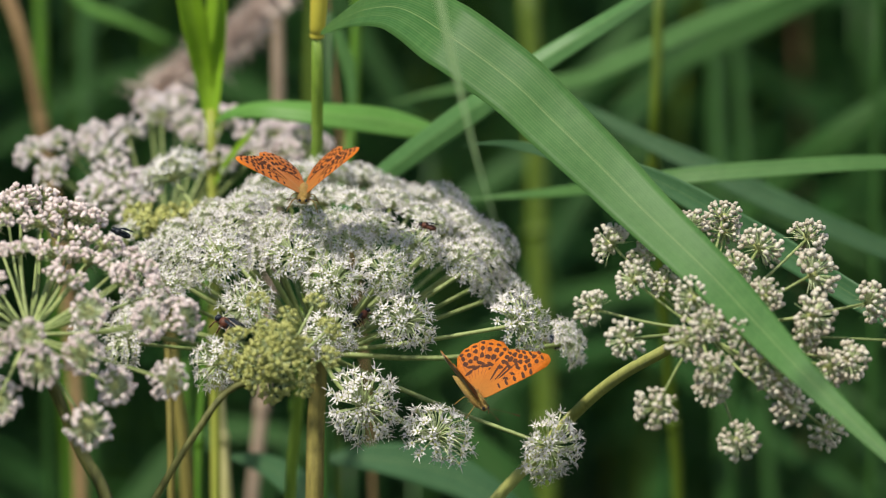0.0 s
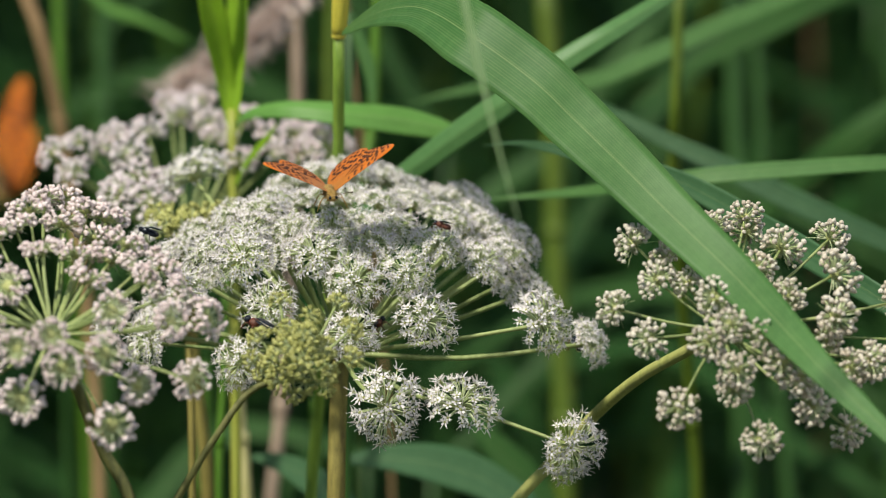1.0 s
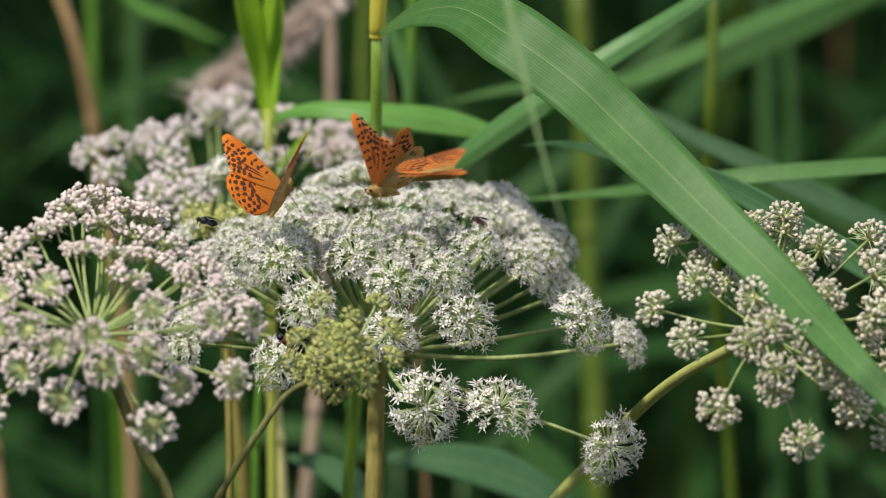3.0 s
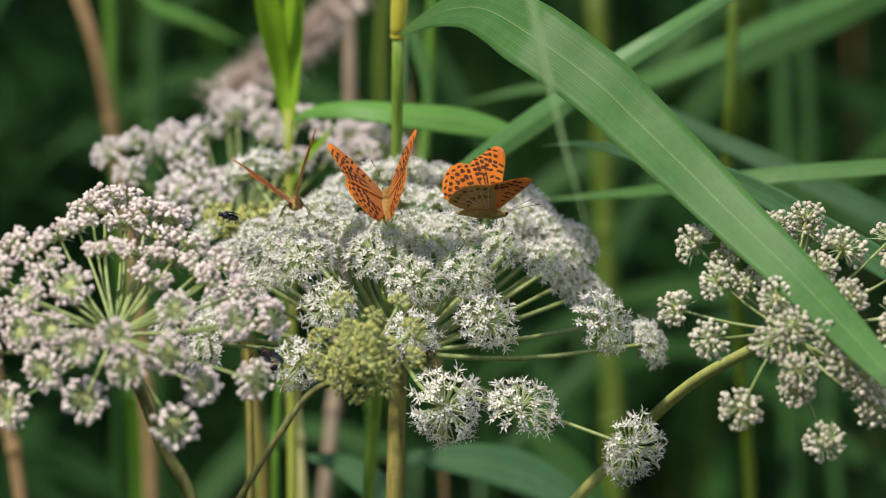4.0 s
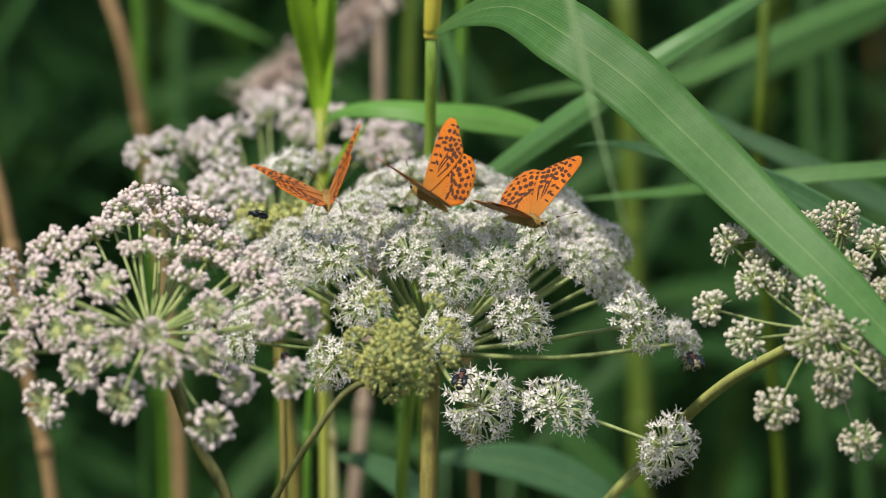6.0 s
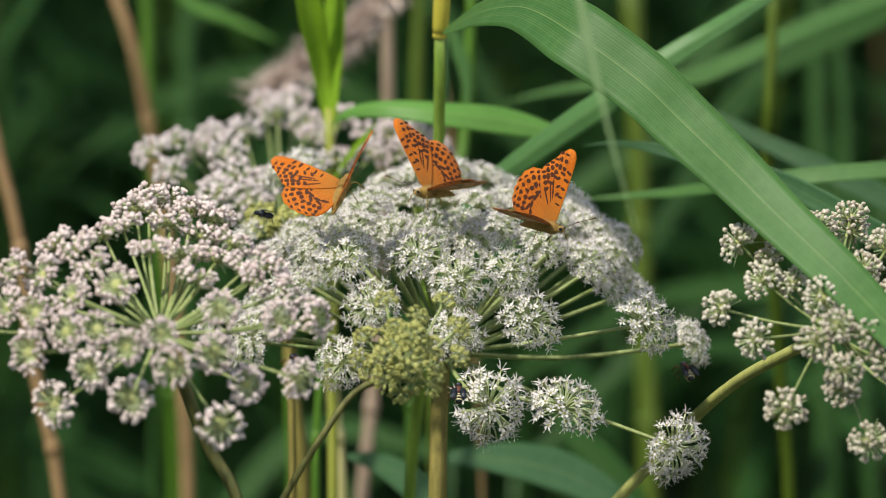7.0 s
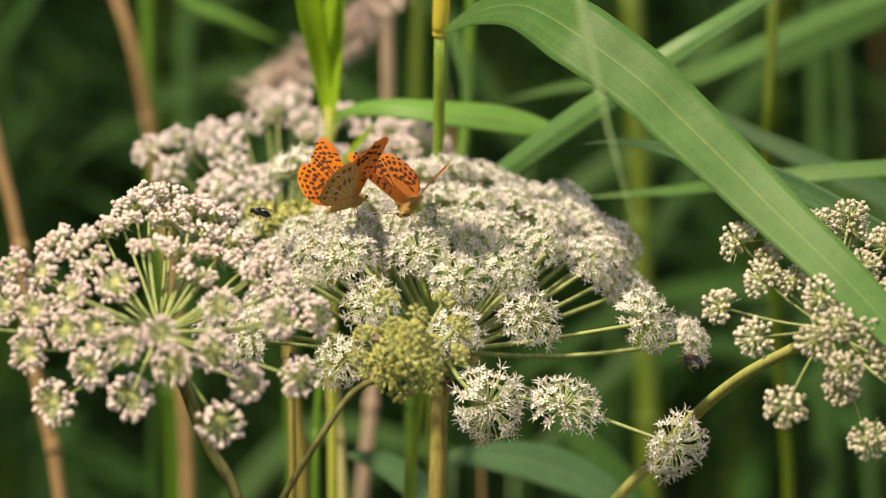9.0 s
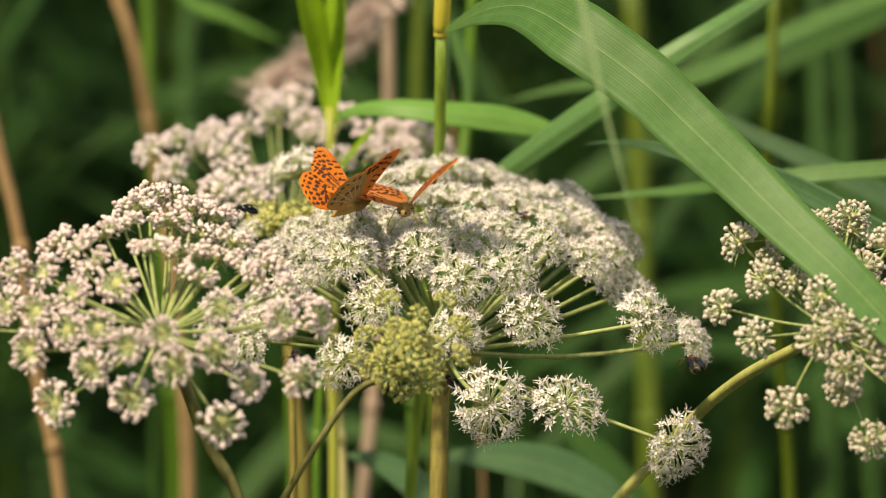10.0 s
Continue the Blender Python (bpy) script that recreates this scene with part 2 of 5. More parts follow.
def spline(points, n):
    """n + 1 points on a smooth curve through the given ones; steps grow with the gaps between them, so that it never overshoots."""
    p = np.array(points, dtype=float)
    t = np.concatenate([[0], np.cumsum(np.sqrt(np.linalg.norm(np.diff(p, axis=0), axis=1)) + 1e-6)])
    m = np.empty_like(p)
    d = np.diff(p, axis=0) / np.diff(t)[:, None]
    m[0], m[-1] = d[0], d[-1]
    for i in range(1, len(p) - 1):
        a, b = t[i] - t[i - 1], t[i + 1] - t[i]
        m[i] = (d[i - 1] * b + d[i] * a) / (a + b)
    out = []
    for s in np.linspace(0, t[-1], n + 1):
        j = min(int(np.searchsorted(t, s, side="right")) - 1, len(p) - 2)
        h = t[j + 1] - t[j]
        f = (s - t[j]) / h
        out.append((2 * f ** 3 - 3 * f ** 2 + 1) * p[j] + (f ** 3 - 2 * f ** 2 + f) * h * m[j] + (3 * f ** 2 - 2 * f ** 3) * p[j + 1] + (f ** 3 - f ** 2) * h * m[j + 1])
    return np.array(out)


def tube(points, radii, sides=8, ribs=0.0):
    """A round stem along points; radii: one for each; ribs: depth of the lengthwise grooves as a share of the radius."""
    p = np.array(points, dtype=float)
    tan = np.gradient(p, axis=0)
    tan /= np.linalg.norm(tan, axis=1)[:, None]
    ref = np.array((0.31, 0.22, 0.92)) if abs(tan[0] @ np.array((0.31, 0.22, 0.92))) < 0.9 else np.array((1.0, 0, 0))
    verts, faces = [], []
    for i, (q, t) in enumerate(zip(p, tan)):
        a = np.cross(t, ref)
        a /= np.linalg.norm(a)
        b = np.cross(t, a)
        for s in range(sides):
            w = 2 * math.pi * s / sides
            r = radii[i] * (1 - ribs * (s % 2))
            verts.append(q + r * (math.cos(w) * a + math.sin(w) * b))
    for i in range(len(p) - 1):
        for s in range(sides):
            faces.append((i * sides + s, i * sides + (s + 1) % sides, (i + 1) * sides + (s + 1) % sides, (i + 1) * sides + s))
    faces.append(tuple(range(sides))[::-1])
    faces.append(tuple((len(p) - 1) * sides + s for s in range(sides)))
    return verts, faces


def joined(pieces):
    """Vertices and faces of many pieces as one; slots tell the pieces' materials apart."""
    verts, faces, slots = [], [], []
    for v, f, s in pieces:
        o = len(verts)
        verts.extend(v)
        faces.extend(tuple(i + o for i in q) for q in f)
        slots.extend([s] * len(f))
    return verts, faces, slots


def ball(centre, r, squash=(1, 1, 1), level=1, turn=None):
    bm = bmesh.new()
    bmesh.ops.create_icosphere(bm, subdivisions=level, radius=1)
    v = [Vector((a.co.x * squash[0] * r, a.co.y * squash[1] * r, a.co.z * squash[2] * r)) for a in bm.verts]
    if turn is not None:
        v = [turn @ a for a in v]
    v = [np.array(a) + np.array(centre) for a in v]
    f = [tuple(a.index for a in q.verts) for q in bm.faces]
    bm.free()
    return v, f


def blade(name, points, width, material, parent=None, side=(1, 0, 0), end_side=None, fold=0.12, n=28, label="", base=0.35, peak=0.4, tip=1.0, thick=0.0004, wave=0.0):
    """A grass leaf: a long tapering strip along a curve, folded a little at the midrib, with thickness. side: the direction across the blade."""
    p = spline(points, n)
    tan = np.gradient(p, axis=0)
    tan /= np.linalg.norm(tan, axis=1)[:, None]
    s0, s1 = np.array(side, float), np.array(end_side if end_side is not None else side, float)
    cols = 8
    verts, faces, uvs = [], [], []
    rnd = random.Random(len(name) + n)
    ph = rnd.random() * 6
    for i in range(n + 1):
        f = i / n
        sd = s0 * (1 - f) + s1 * f
        sd -= tan[i] * (sd @ tan[i])
        sd /= np.linalg.norm(sd)
        up = np.cross(sd, tan[i])
        w = base + (1 - base) * min(1, f / peak) ** 0.8 if f < peak else max(0.015, 1 - ((f - peak) / (1 - peak)) ** (1.6 * tip))
        w *= width / 2
        for layer in (1, -1):
            for c in range(cols + 1):
                e = c / cols * 2 - 1
                lift = abs(e) * fold * w + wave * w * math.sin(f * 17 + ph + e * 1.2) * abs(e)
                verts.append(p[i] + sd * e * w + up * (lift + layer * thick * (1 - 0.8 * abs(e)) / 2 + (thick * 0.6 if abs(e) < 0.05 else 0) * layer))
                uvs.append((c / cols, f))
    k = 2 * (cols + 1)
    for i in range(n):
        for c in range(cols):
            a = i * k + c
            faces.append((a, a + 1, a + k + 1, a + k))
            a += cols + 1
            faces.append((a, a + k, a + k + 1, a + 1))
        for c, flip in ((0, 1), (cols, 0)):
            a, b = i * k + c, i * k + cols + 1 + c
            q = (a, a + k, b + k, b)
            faces.append(q if flip else q[::-1])
    return part(name, verts, faces, material, parent, label, uvs=uvs)


def toward(direction, place=(0, 0, 0), spin=0.0, size=1.0):
    """A pose whose z axis points along a direction."""
    q = Vector(direction).normalized().to_track_quat("Z", "Y")
    return Matrix.Translation(place) @ q.to_matrix().to_4x4() @ pose(0, 0, 0, 0, 0, spin) @ Matrix.Scale(size, 4)


# ---- flower heads ----


def dome(n, low, high, rnd):
    """n directions spread evenly over a cap between two angles from the axis."""
    out = []
    for i in range(n):
        z = math.cos(radians(low)) + (math.cos(radians(high)) - math.cos(radians(low))) * (i + 0.5) / n
        w = i * 2.39996 + rnd.uniform(-0.25, 0.25)
        z = max(-1, min(1, z + rnd.uniform(-0.05, 0.05)))
        r = math.sqrt(1 - z * z)
        out.append(Vector((r * math.cos(w), r * math.sin(w), z)))
    return out


def floret(rnd):
    """A tiny star flower along +z: five incurved notched petals, five long stamens with anthers, a pale disc. Millimetre scale."""
    pieces = []
    for i in range(5):
        w = i * math.tau / 5 + rnd.uniform(-0.2, 0.2)
        c, s = math.cos(w), math.sin(w)
        ln = rnd.uniform(1.25, 1.6)

        def at(r, side, z):
            return (1e-3 * (c * r - s * side), 1e-3 * (s * r + c * side), 1e-3 * z)
        v = [at(0.2, 0, 0.1), at(ln * 0.6, 0.36, 0.28), at(ln * 0.6, 0, 0.16), at(ln * 0.6, -0.36, 0.28), at(ln * 1.06, 0.3, 0.5), at(ln * 0.98, 0, 0.62), at(ln * 1.06, -0.3, 0.5)]
        pieces.append((v, [(0, 2, 1), (0, 3, 2), (1, 2, 5, 4), (2, 3, 6, 5)], 0))
        w2 = w + 0.63 + rnd.uniform(-0.3, 0.3)
        c, s = math.cos(w2), math.sin(w2)
        ln = rnd.uniform(1.6, 2.6)
        z = rnd.uniform(0.8, 2.1)
        v = [at(0.2, 0.06, 0.1), at(0.2, -0.06, 0.1), at(ln, -0.045, z), at(ln, 0.045, z), at(ln * 0.6, 0, z * 0.75 + 0.2)]
        pieces.append((v, [(0, 1, 4), (1, 2, 4), (2, 3, 4), (3, 0, 4)], 0))
        t = at(ln + 0.05, 0, z + 0.1)
        e = 0.0002
        v = [(t[0] + e, t[1], t[2]), (t[0] - e, t[1], t[2]), (t[0], t[1] + e, t[2]), (t[0], t[1] - e, t[2]), (t[0], t[1], t[2] + e), (t[0], t[1], t[2] - e)]
        pieces.append((v, [(0, 2, 4), (2, 1, 4), (1, 3, 4), (3, 0, 4), (2, 0, 5), (1, 2, 5), (3, 1, 5), (0, 3, 5)], 1))
    v, f = ball((0, 0, 0), 0.00055, (1, 1, 0.7))
    pieces.append((v, f, 2))
    return joined(pieces)


def bud(rnd, lumps):
    """A round bud of unit radius with the small bulges of its folded petals, along +z."""
    turn = Euler((rnd.uniform(0, 6), rnd.uniform(0, 6), 0)).to_matrix()
    pieces = [(*ball((0, 0, 0.7), 1.0, (1, rnd.uniform(0.85, 1.05), rnd.uniform(0.85, 1.1)), 2, turn), 0)]
    for j in range(lumps):
        o = Vector((rnd.uniform(-1, 1), rnd.uniform(-1, 1), rnd.uniform(-0.6, 1))).normalized()
        pieces.append((*ball(Vector((0, 0, 0.9)) + o * (0.55 + 0.1 * lumps), 0.6, (1, 1, 1), 1), 0))
    return joined(pieces)


def mesh_of(name, data, materials):
    v, f, s = data
    me = bpy.data.meshes.new(name)
    me.from_pydata([tuple(q) for q in v], [], f)
    for q in materials:
        me.materials.append(q)
    me.polygons.foreach_set("material_index", s)
    me.polygons.foreach_set("use_smooth", [True] * len(f))
    me.update()
    return me


def umbellet_plan(rnd, kind):
    """Stalks of a small umbel, and the poses of the flowers or buds at their ends."""
    n, reach, low, wide, r, disc = PLANS[kind]
    n, wide = n + rnd.randrange(-3, 7), wide + rnd.uniform(-8, 12)
    stalks, places = [], []
    for d in dome(n, low, wide, rnd):
        ln = reach * rnd.uniform(0.78, 1.12)
        end = Vector((d.x, d.y, d.z * FLAT[kind])) * ln + Vector((0, 0, 0.09 * ln))
        stalks.append((*tube(spline([Vector((0, 0, 0)), d * ln * 0.55 + Vector((0, 0, 0.1 * ln)), end], 3), [0.0003, 0.00026, 0.00025, 0.0003], 5), 0))
        if kind == "flower":
            places.append(toward(d + Vector((rnd.uniform(-0.25, 0.25), rnd.uniform(-0.25, 0.25), 0.25)), end, rnd.uniform(0, 360), rnd.uniform(0.85, 1.15)))
        else:
            places.append(toward(d, end, rnd.uniform(0, 360), r * rnd.uniform(0.78, 1.2)))
    for j in range(0 if kind == "flower" else 7):
        w = j * math.tau / 7 + rnd.uniform(-0.3, 0.3)
        e = Vector((math.cos(w), math.sin(w), rnd.uniform(-0.7, 0.1))) * rnd.uniform(0.004, 0.008)
        stalks.append((*tube(spline([Vector((0, 0, 0)), e * 0.5, e + Vector((0, 0, -0.0006))], 3), [0.0003, 0.0002, 0.00016, 0.00006], 4), 0))
    v, f = ball((0, 0, 0.0003 + disc * 0.4), 0.0013 + disc, (1, 1, 0.6), 2)
    stalks.append((v, f, 1))
    return joined(stalks), places


# kind: how many, reach, cap from, cap to, radius, disc
PLANS = {"flower": (70, 0.0108, 12, 92, 1, 0.0012), "pink": (58, 0.0086, 46, 97, 0.00108, 0.002), "back": (28, 0.0086, 8, 105, 0.0014, 0.0012), "white": (54, 0.0064, 22, 108, 0.0009, 0.0012), "green": (20, 0.0064, 5, 100, 0.0012, 0.0008)}
# how tall the cap is, as a share of its reach
FLAT = {"flower": 0.66, "pink": 0.85, "back": 0.8, "white": 1.0, "green": 0.8}
LUMPS = {"pink": 2, "back": 3, "white": 1, "green": 5}
UNIT = {"flower": 0.0255, "pink": 0.0195, "back": 0.0195, "white": 0.0152, "green": 0.0150}
SKIN = {"flower": [M["petal"], M["anther"], M["disc"]], "pink": [M["bud"]], "back": [M["bud_back"]], "white": [M["bud_white"]], "green": [M["bud_green"]]}
KINDS, PIECES = {}, {}
for kind, count in (("flower", 7), ("pink", 6), ("back", 4), ("white", 6), ("green", 4)):
    one = "floret" if kind == "flower" else "bud"
    rnd = random.Random(kind)
    shapes = [floret(rnd) if kind == "flower" else bud(rnd, LUMPS[kind]) for i in range(6)]
    PIECES[kind] = [mesh_of(one, q, SKIN[kind]) for q in shapes]
    KINDS[kind] = []
    for i in range(count):
        stalks, places = umbellet_plan(rnd, kind)
        verts, faces, slots = [], [], []
        for j, m in enumerate(places):
            v, f, s = shapes[j % 6]
            o = len(verts)
            verts += [m @ Vector(q) for q in v]
            faces += [tuple(k + o for k in q) for q in f]
            slots += s
        KINDS[kind].append((mesh_of("stalks", stalks, [M["pedicel"], M["disc"]]), mesh_of(one + "_cluster", (verts, faces, slots), SKIN[kind]), places))


def umbel(plant, hub, heads, kind, axis=(0, 0, 1), thick=0.0011, lean=0.25, sag=0.06, seed=1, face=(0, 0, 0), singles=0):
    """Rays from a hub to each head, and a cluster of flowers or buds on each. heads: (place, diameter in metres). singles: heads whose pieces stand one by one."""
    rnd = random.Random(seed)
    h = Vector(hub)
    pairs = []
    one = "floret" if kind == "flower" else "bud"
    for i, (place, size, *aim) in enumerate(heads):
        c = Vector(place)
        d = c - h
        k = size / UNIT[kind]
        out = (d.normalized() + Vector(axis) * lean + Vector(face)).normalized()
        if aim:
            out = Vector(aim[0]).normalized()
        foot = c - out * 0.0035 * k
        mid = (h + foot) / 2 + Vector(axis) * -sag * d.length * 0.5 + Vector((rnd.uniform(-1, 1), rnd.uniform(-1, 1), rnd.uniform(-1, 1))) * d.length * 0.02
        r = thick * rnd.uniform(0.85, 1.15)
        v, f = tube(spline([h, mid, foot], 6), [r * 1.25, r, r * 0.92, r * 0.9, r * 0.85, r * 0.8, r * 0.85], 7, 0.1)
        ray = part("ray", v, f, M["ray"], plant)
        stalks, blooms, places = rnd.choice(KINDS[kind])
        um = twin("umbellet", stalks, plant, toward(out + Vector((rnd.uniform(-1, 1), rnd.uniform(-1, 1), rnd.uniform(-1, 1))) * 0.12, foot, rnd.uniform(0, 360), k * rnd.uniform(0.95, 1.05)))
        if i < singles:
            for j, m in enumerate(places):
                twin(one, PIECES[kind][j % 6], um, m)
        else:
            tagged(twin(one + "_cluster", blooms, um, Matrix()), kind="stuff")
        pairs.append((ray, um, d))
    v, f = ball(h, thick * 2.2, (1, 1, 0.8), 2)
    part("hub", v, f, M["ray"], plant)
    return pairs


def stem(plant, points, r0, r1, material, n=60, name="stem", label="", ribs=0.22, sides=22):
    p = spline(points, n)
    v, f = tube(p, [r0 + (r1 - r0) * i / n for i in range(n + 1)], sides, ribs)
    return part(name, v, f, material, plant, label)

# ---- ground and distance ----
g = 300.0
gv, gf = [], []
steps = [-g, -60, -20, -8, -4, -2, -1, 0, 1, 2, 3, 4, 5, 6, 7, 8, 9, 10, 12, 15, 20, 60, g]
for a in steps:
    for b in steps:
        gv.append((a, b, 0.02 * noise.noise(Vector((a * 0.9, b * 0.9, 0))) if abs(a) < 30 and abs(b) < 30 else 0.0))
k = len(steps)
gf = [(i * k + j, (i + 1) * k + j, (i + 1) * k + j + 1, i * k + j + 1) for i in range(k - 1) for j in range(k - 1)]
tagged(part("ground", gv, gf, M["soil"]), "dark damp meadow soil under the reeds", "ground", kind="structure")


def strip(rnd, root, height, reach, width, turn):
    """A rough grass blade of four bent segments, for growth too far off or dense to count."""
    c, s = math.cos(turn), math.sin(turn)
    v, f = [], []
    for i in range(5):
        q = i / 4
        w = width * (1 - q ** 2) / 2 + 0.0003
        x, z = reach * q ** 1.8, height * (q - 0.25 * (reach / height) * q ** 2.5)
        for e in (-1, 1):
            v.append((root[0] + c * x - s * e * w, root[1] + s * x + c * e * w, root[2] + z + 0.1 * w * (e + 1)))
        if i:
            f.append((2 * i - 2, 2 * i - 1, 2 * i + 1, 2 * i))
    return v, f


rnd = random.Random(5)
pieces = []
for i in range(16000):
    x, y = rnd.uniform(-6, 6), rnd.uniform(-4.5, 8.5)
    if abs(x) < 0.5 and y < 2.7 and rnd.random() < 0.8:
        continue
    if abs(x) < 0.7 and -0.7 < y < 1.2:
        continue
    h = rnd.uniform(0.15, 0.5) if y < 1.5 else rnd.uniform(0.25, 0.75)
    pieces.append((*strip(rnd, (x, y, -0.02), h, rnd.uniform(0.1, 0.4), rnd.uniform(0.006, 0.014), rnd.uniform(0, 6.28)), 0))
v, f, s = joined(pieces)
tagged(part("undergrowth", v, f, M["grass"]), "dense meadow grass below the reeds, darkened for shade", "grass", kind="stuff")
pieces = []
for i in range(7000):
    y = rnd.uniform(7.0, 10.5)
    x = rnd.uniform(-4.5, 4.5)
    h = rnd.uniform(0.8, 2.6)
    pieces.append((*strip(rnd, (x, y, -0.02), h, rnd.uniform(0.1, 0.9), rnd.uniform(0.015, 0.035), rnd.uniform(0, 6.28)), 0))
v, f, s = joined(pieces)
tagged(part("far_reeds", v, f, M["grass"]), "far wall of blurred reeds, darkened for shade", "reeds", kind="stuff")
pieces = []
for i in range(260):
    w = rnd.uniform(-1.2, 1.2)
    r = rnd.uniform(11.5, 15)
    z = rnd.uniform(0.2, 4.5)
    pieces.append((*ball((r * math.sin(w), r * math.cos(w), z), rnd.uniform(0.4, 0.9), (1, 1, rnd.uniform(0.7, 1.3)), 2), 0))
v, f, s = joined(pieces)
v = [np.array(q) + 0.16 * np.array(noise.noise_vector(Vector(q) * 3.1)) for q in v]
tagged(part("thicket", v, f, M["far"]), "distant thicket behind the reeds, shade in its colour", "bushes", kind="stuff")

# ---- reed bed ----


def reed(seed, height, culm, leaf, dry=False):
    """A reed plant: a jointed culm with arching leaves."""
    rnd = random.Random(seed)
    root = new("reed")
    lean = Vector((rnd.uniform(-0.12, 0.12), rnd.uniform(-0.1, 0.1), 0)) * height
    top = Vector((0, 0, height)) + lean
    pts = spline([Vector((0, 0, -0.03)), Vector((0, 0, height * 0.5)) + lean * 0.3, top], 14)
    v, f = tube(pts, [0.0042 - 0.0024 * i / 14 for i in range(15)], 8)
    part("culm", v, f, culm, root)
    for i in range(2 if dry else 13):
        q = 0.1 + 0.84 * (i + rnd.random() * 0.6) / 13
        b = pts[int(q * 14)]
        w = i * 2.4 + rnd.uniform(-0.6, 0.6)
        out = np.array((math.cos(w), math.sin(w), 0))
        ln = rnd.uniform(0.3, 0.52)
        up = rnd.uniform(0.35, 0.95)
        z = np.array((0, 0, 1.0))
        p = [b, b + out * ln * 0.25 + z * ln * 0.3 * up, b + out * ln * 0.6 + z * ln * 0.45 * up, b + out * ln + z * ln * (0.7 * up - 0.35)]
        blade("leaf", p, rnd.uniform(0.02, 0.034), leaf, root, side=np.cross(out, z), n=12, peak=0.35)
    return root


# background reeds carry the colours that have shade painted in
REEDS = []
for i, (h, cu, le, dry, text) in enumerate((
        (1.9, "culm_shade", "leaf_shade", False, "tall green reed with arching leaves"),
        (1.7, "culm_shade", "leaf_shade", False, "grey-green reed with long arching leaves"),
        (2.0, "culm_far", "leaf_shade", False, "dull yellow-green reed with shade-darkened leaves"),
        (1.6, "culm_mid", "leaf_dark", False, "shorter reed with arching leaves in shade-darkened green"),
        (1.8, "culm_dry", "leaf_shade", True, "dry brown reed stalk among green ones"))):
    r = reed(20 + i, h, M[cu], M[le], dry)
    tagged(r, text, "reed", group="reed bed")
    REEDS.append(r)
rnd = random.Random(11)
REEDS[0].matrix_basis = pose(-0.5, 4.0, 0)
REEDS[1].matrix_basis = pose(0.5, 4.3, 0)
REEDS[2].matrix_basis = pose(0.2, 4.1, 0)
REEDS[3].matrix_basis = pose(-0.25, 4.4, 0)
REEDS[4].matrix_basis = pose(-0.42, 4.2, 0)
for i in range(170):
    y = rnd.uniform(3.8, 7.2)
    x = rnd.uniform(-1, 1) * (0.35 + 0.17 * y)
    kind = rnd.choices(range(5), (7, 4, 0.6, 1.0, 0.3))[0]
    copy_thing(REEDS[kind], pose(x, y, 0, rnd.uniform(-4, 4), rnd.uniform(-5, 5), rnd.uniform(0, 360)))

# ---- reeds beside the flowers ----


def stalk(name, points, r, material, label, group="", root=None):
    """A single culm, from its foot in the ground upwards."""
    th = root or new(name)
    p = spline(points, 20)
    v, f = tube(p, [r * (1.05 - 0.1 * i / 20) for i in range(21)], 12)
    part("culm", v, f, material, th)
    for i in (6, 11, 15):
        q = (p[i + 1] - p[i - 1]) / np.linalg.norm(p[i + 1] - p[i - 1])
        v, f = tube([p[i] - q * 0.004, p[i] - q * 0.0015, p[i] + q * 0.0015, p[i] + q * 0.004], [r * 1.0, r * 1.22, r * 1.22, r * 1.0], 12)
        part("node", v, f, material, th)
    return tagged(th, label, "reed", group=group)


def foot(top, dx=0.0, dy=0.0):
    return (top[0] + dx, top[1] + dy, -0.03)


# the reed whose broad leaf arches over the right-hand umbel
reed_near = stalk("reed", [(-0.02, 2.23, -0.03), (-0.0150, 2.2050, 1.0936), (-0.0100, 2.1980, 1.1516), (-0.0021, 2.1780, 1.2461), (-0.0008, 2.1580, 1.3133)], 0.0026, M["culm"], "green reed with a broad arching leaf over the flowers")
p = spline([(-0.0010, 2.1580, 1.3128), (-0.0003, 2.1560, 1.3236), (0.0005, 2.1540, 1.3431), (0.0012, 2.1600, 1.3909), (0.0030, 2.1700, 1.4720)], 16)
v, f = tube(p, [0.0029, 0.0034, 0.0036, 0.0037] + [0.0036 - 0.0001 * i for i in range(13)], 12)
part("sheath", v, f, M["sheath"], reed_near, "yellow leaf sheath")
v, f = ball((-0.0010, 2.1580, 1.3133), 0.0033, (1, 1, 0.7), 2)
part("node", v, f, M["sheath"], reed_near, "yellow stem joint")
blade("leaf", [(0.0010, 2.1530, 1.3154), (0.0063, 2.1350, 1.3207), (0.0134, 2.1080, 1.3281), (0.0217, 2.0780, 1.3348), (0.0330, 2.0520, 1.3388), (0.0422, 2.0320, 1.3376), (0.0525, 2.0130, 1.3332), (0.0614, 2.0060, 1.3280), (0.0718, 2.0000, 1.3211), (0.0822, 1.9930, 1.3135), (0.0921, 1.9870, 1.3044), (0.1043, 1.9780, 1.2935), (0.1167, 1.9690, 1.2823), (0.1283, 1.9580, 1.2717), (0.1538, 1.9300, 1.2502), (0.1714, 1.9000, 1.2348), (0.1857, 1.8750, 1.2222), (0.2149, 1.8450, 1.1975), (0.2439, 1.8150, 1.1726)],
      0.0285, M["leaf"], reed_near, side=(-0.45, -0.35, -0.85), end_side=(-0.62, -0.45, -0.62), fold=0.08, n=80, base=0.1, peak=0.34, tip=1.15, wave=0.012, label="broad grey-green leaf with fine parallel veins")

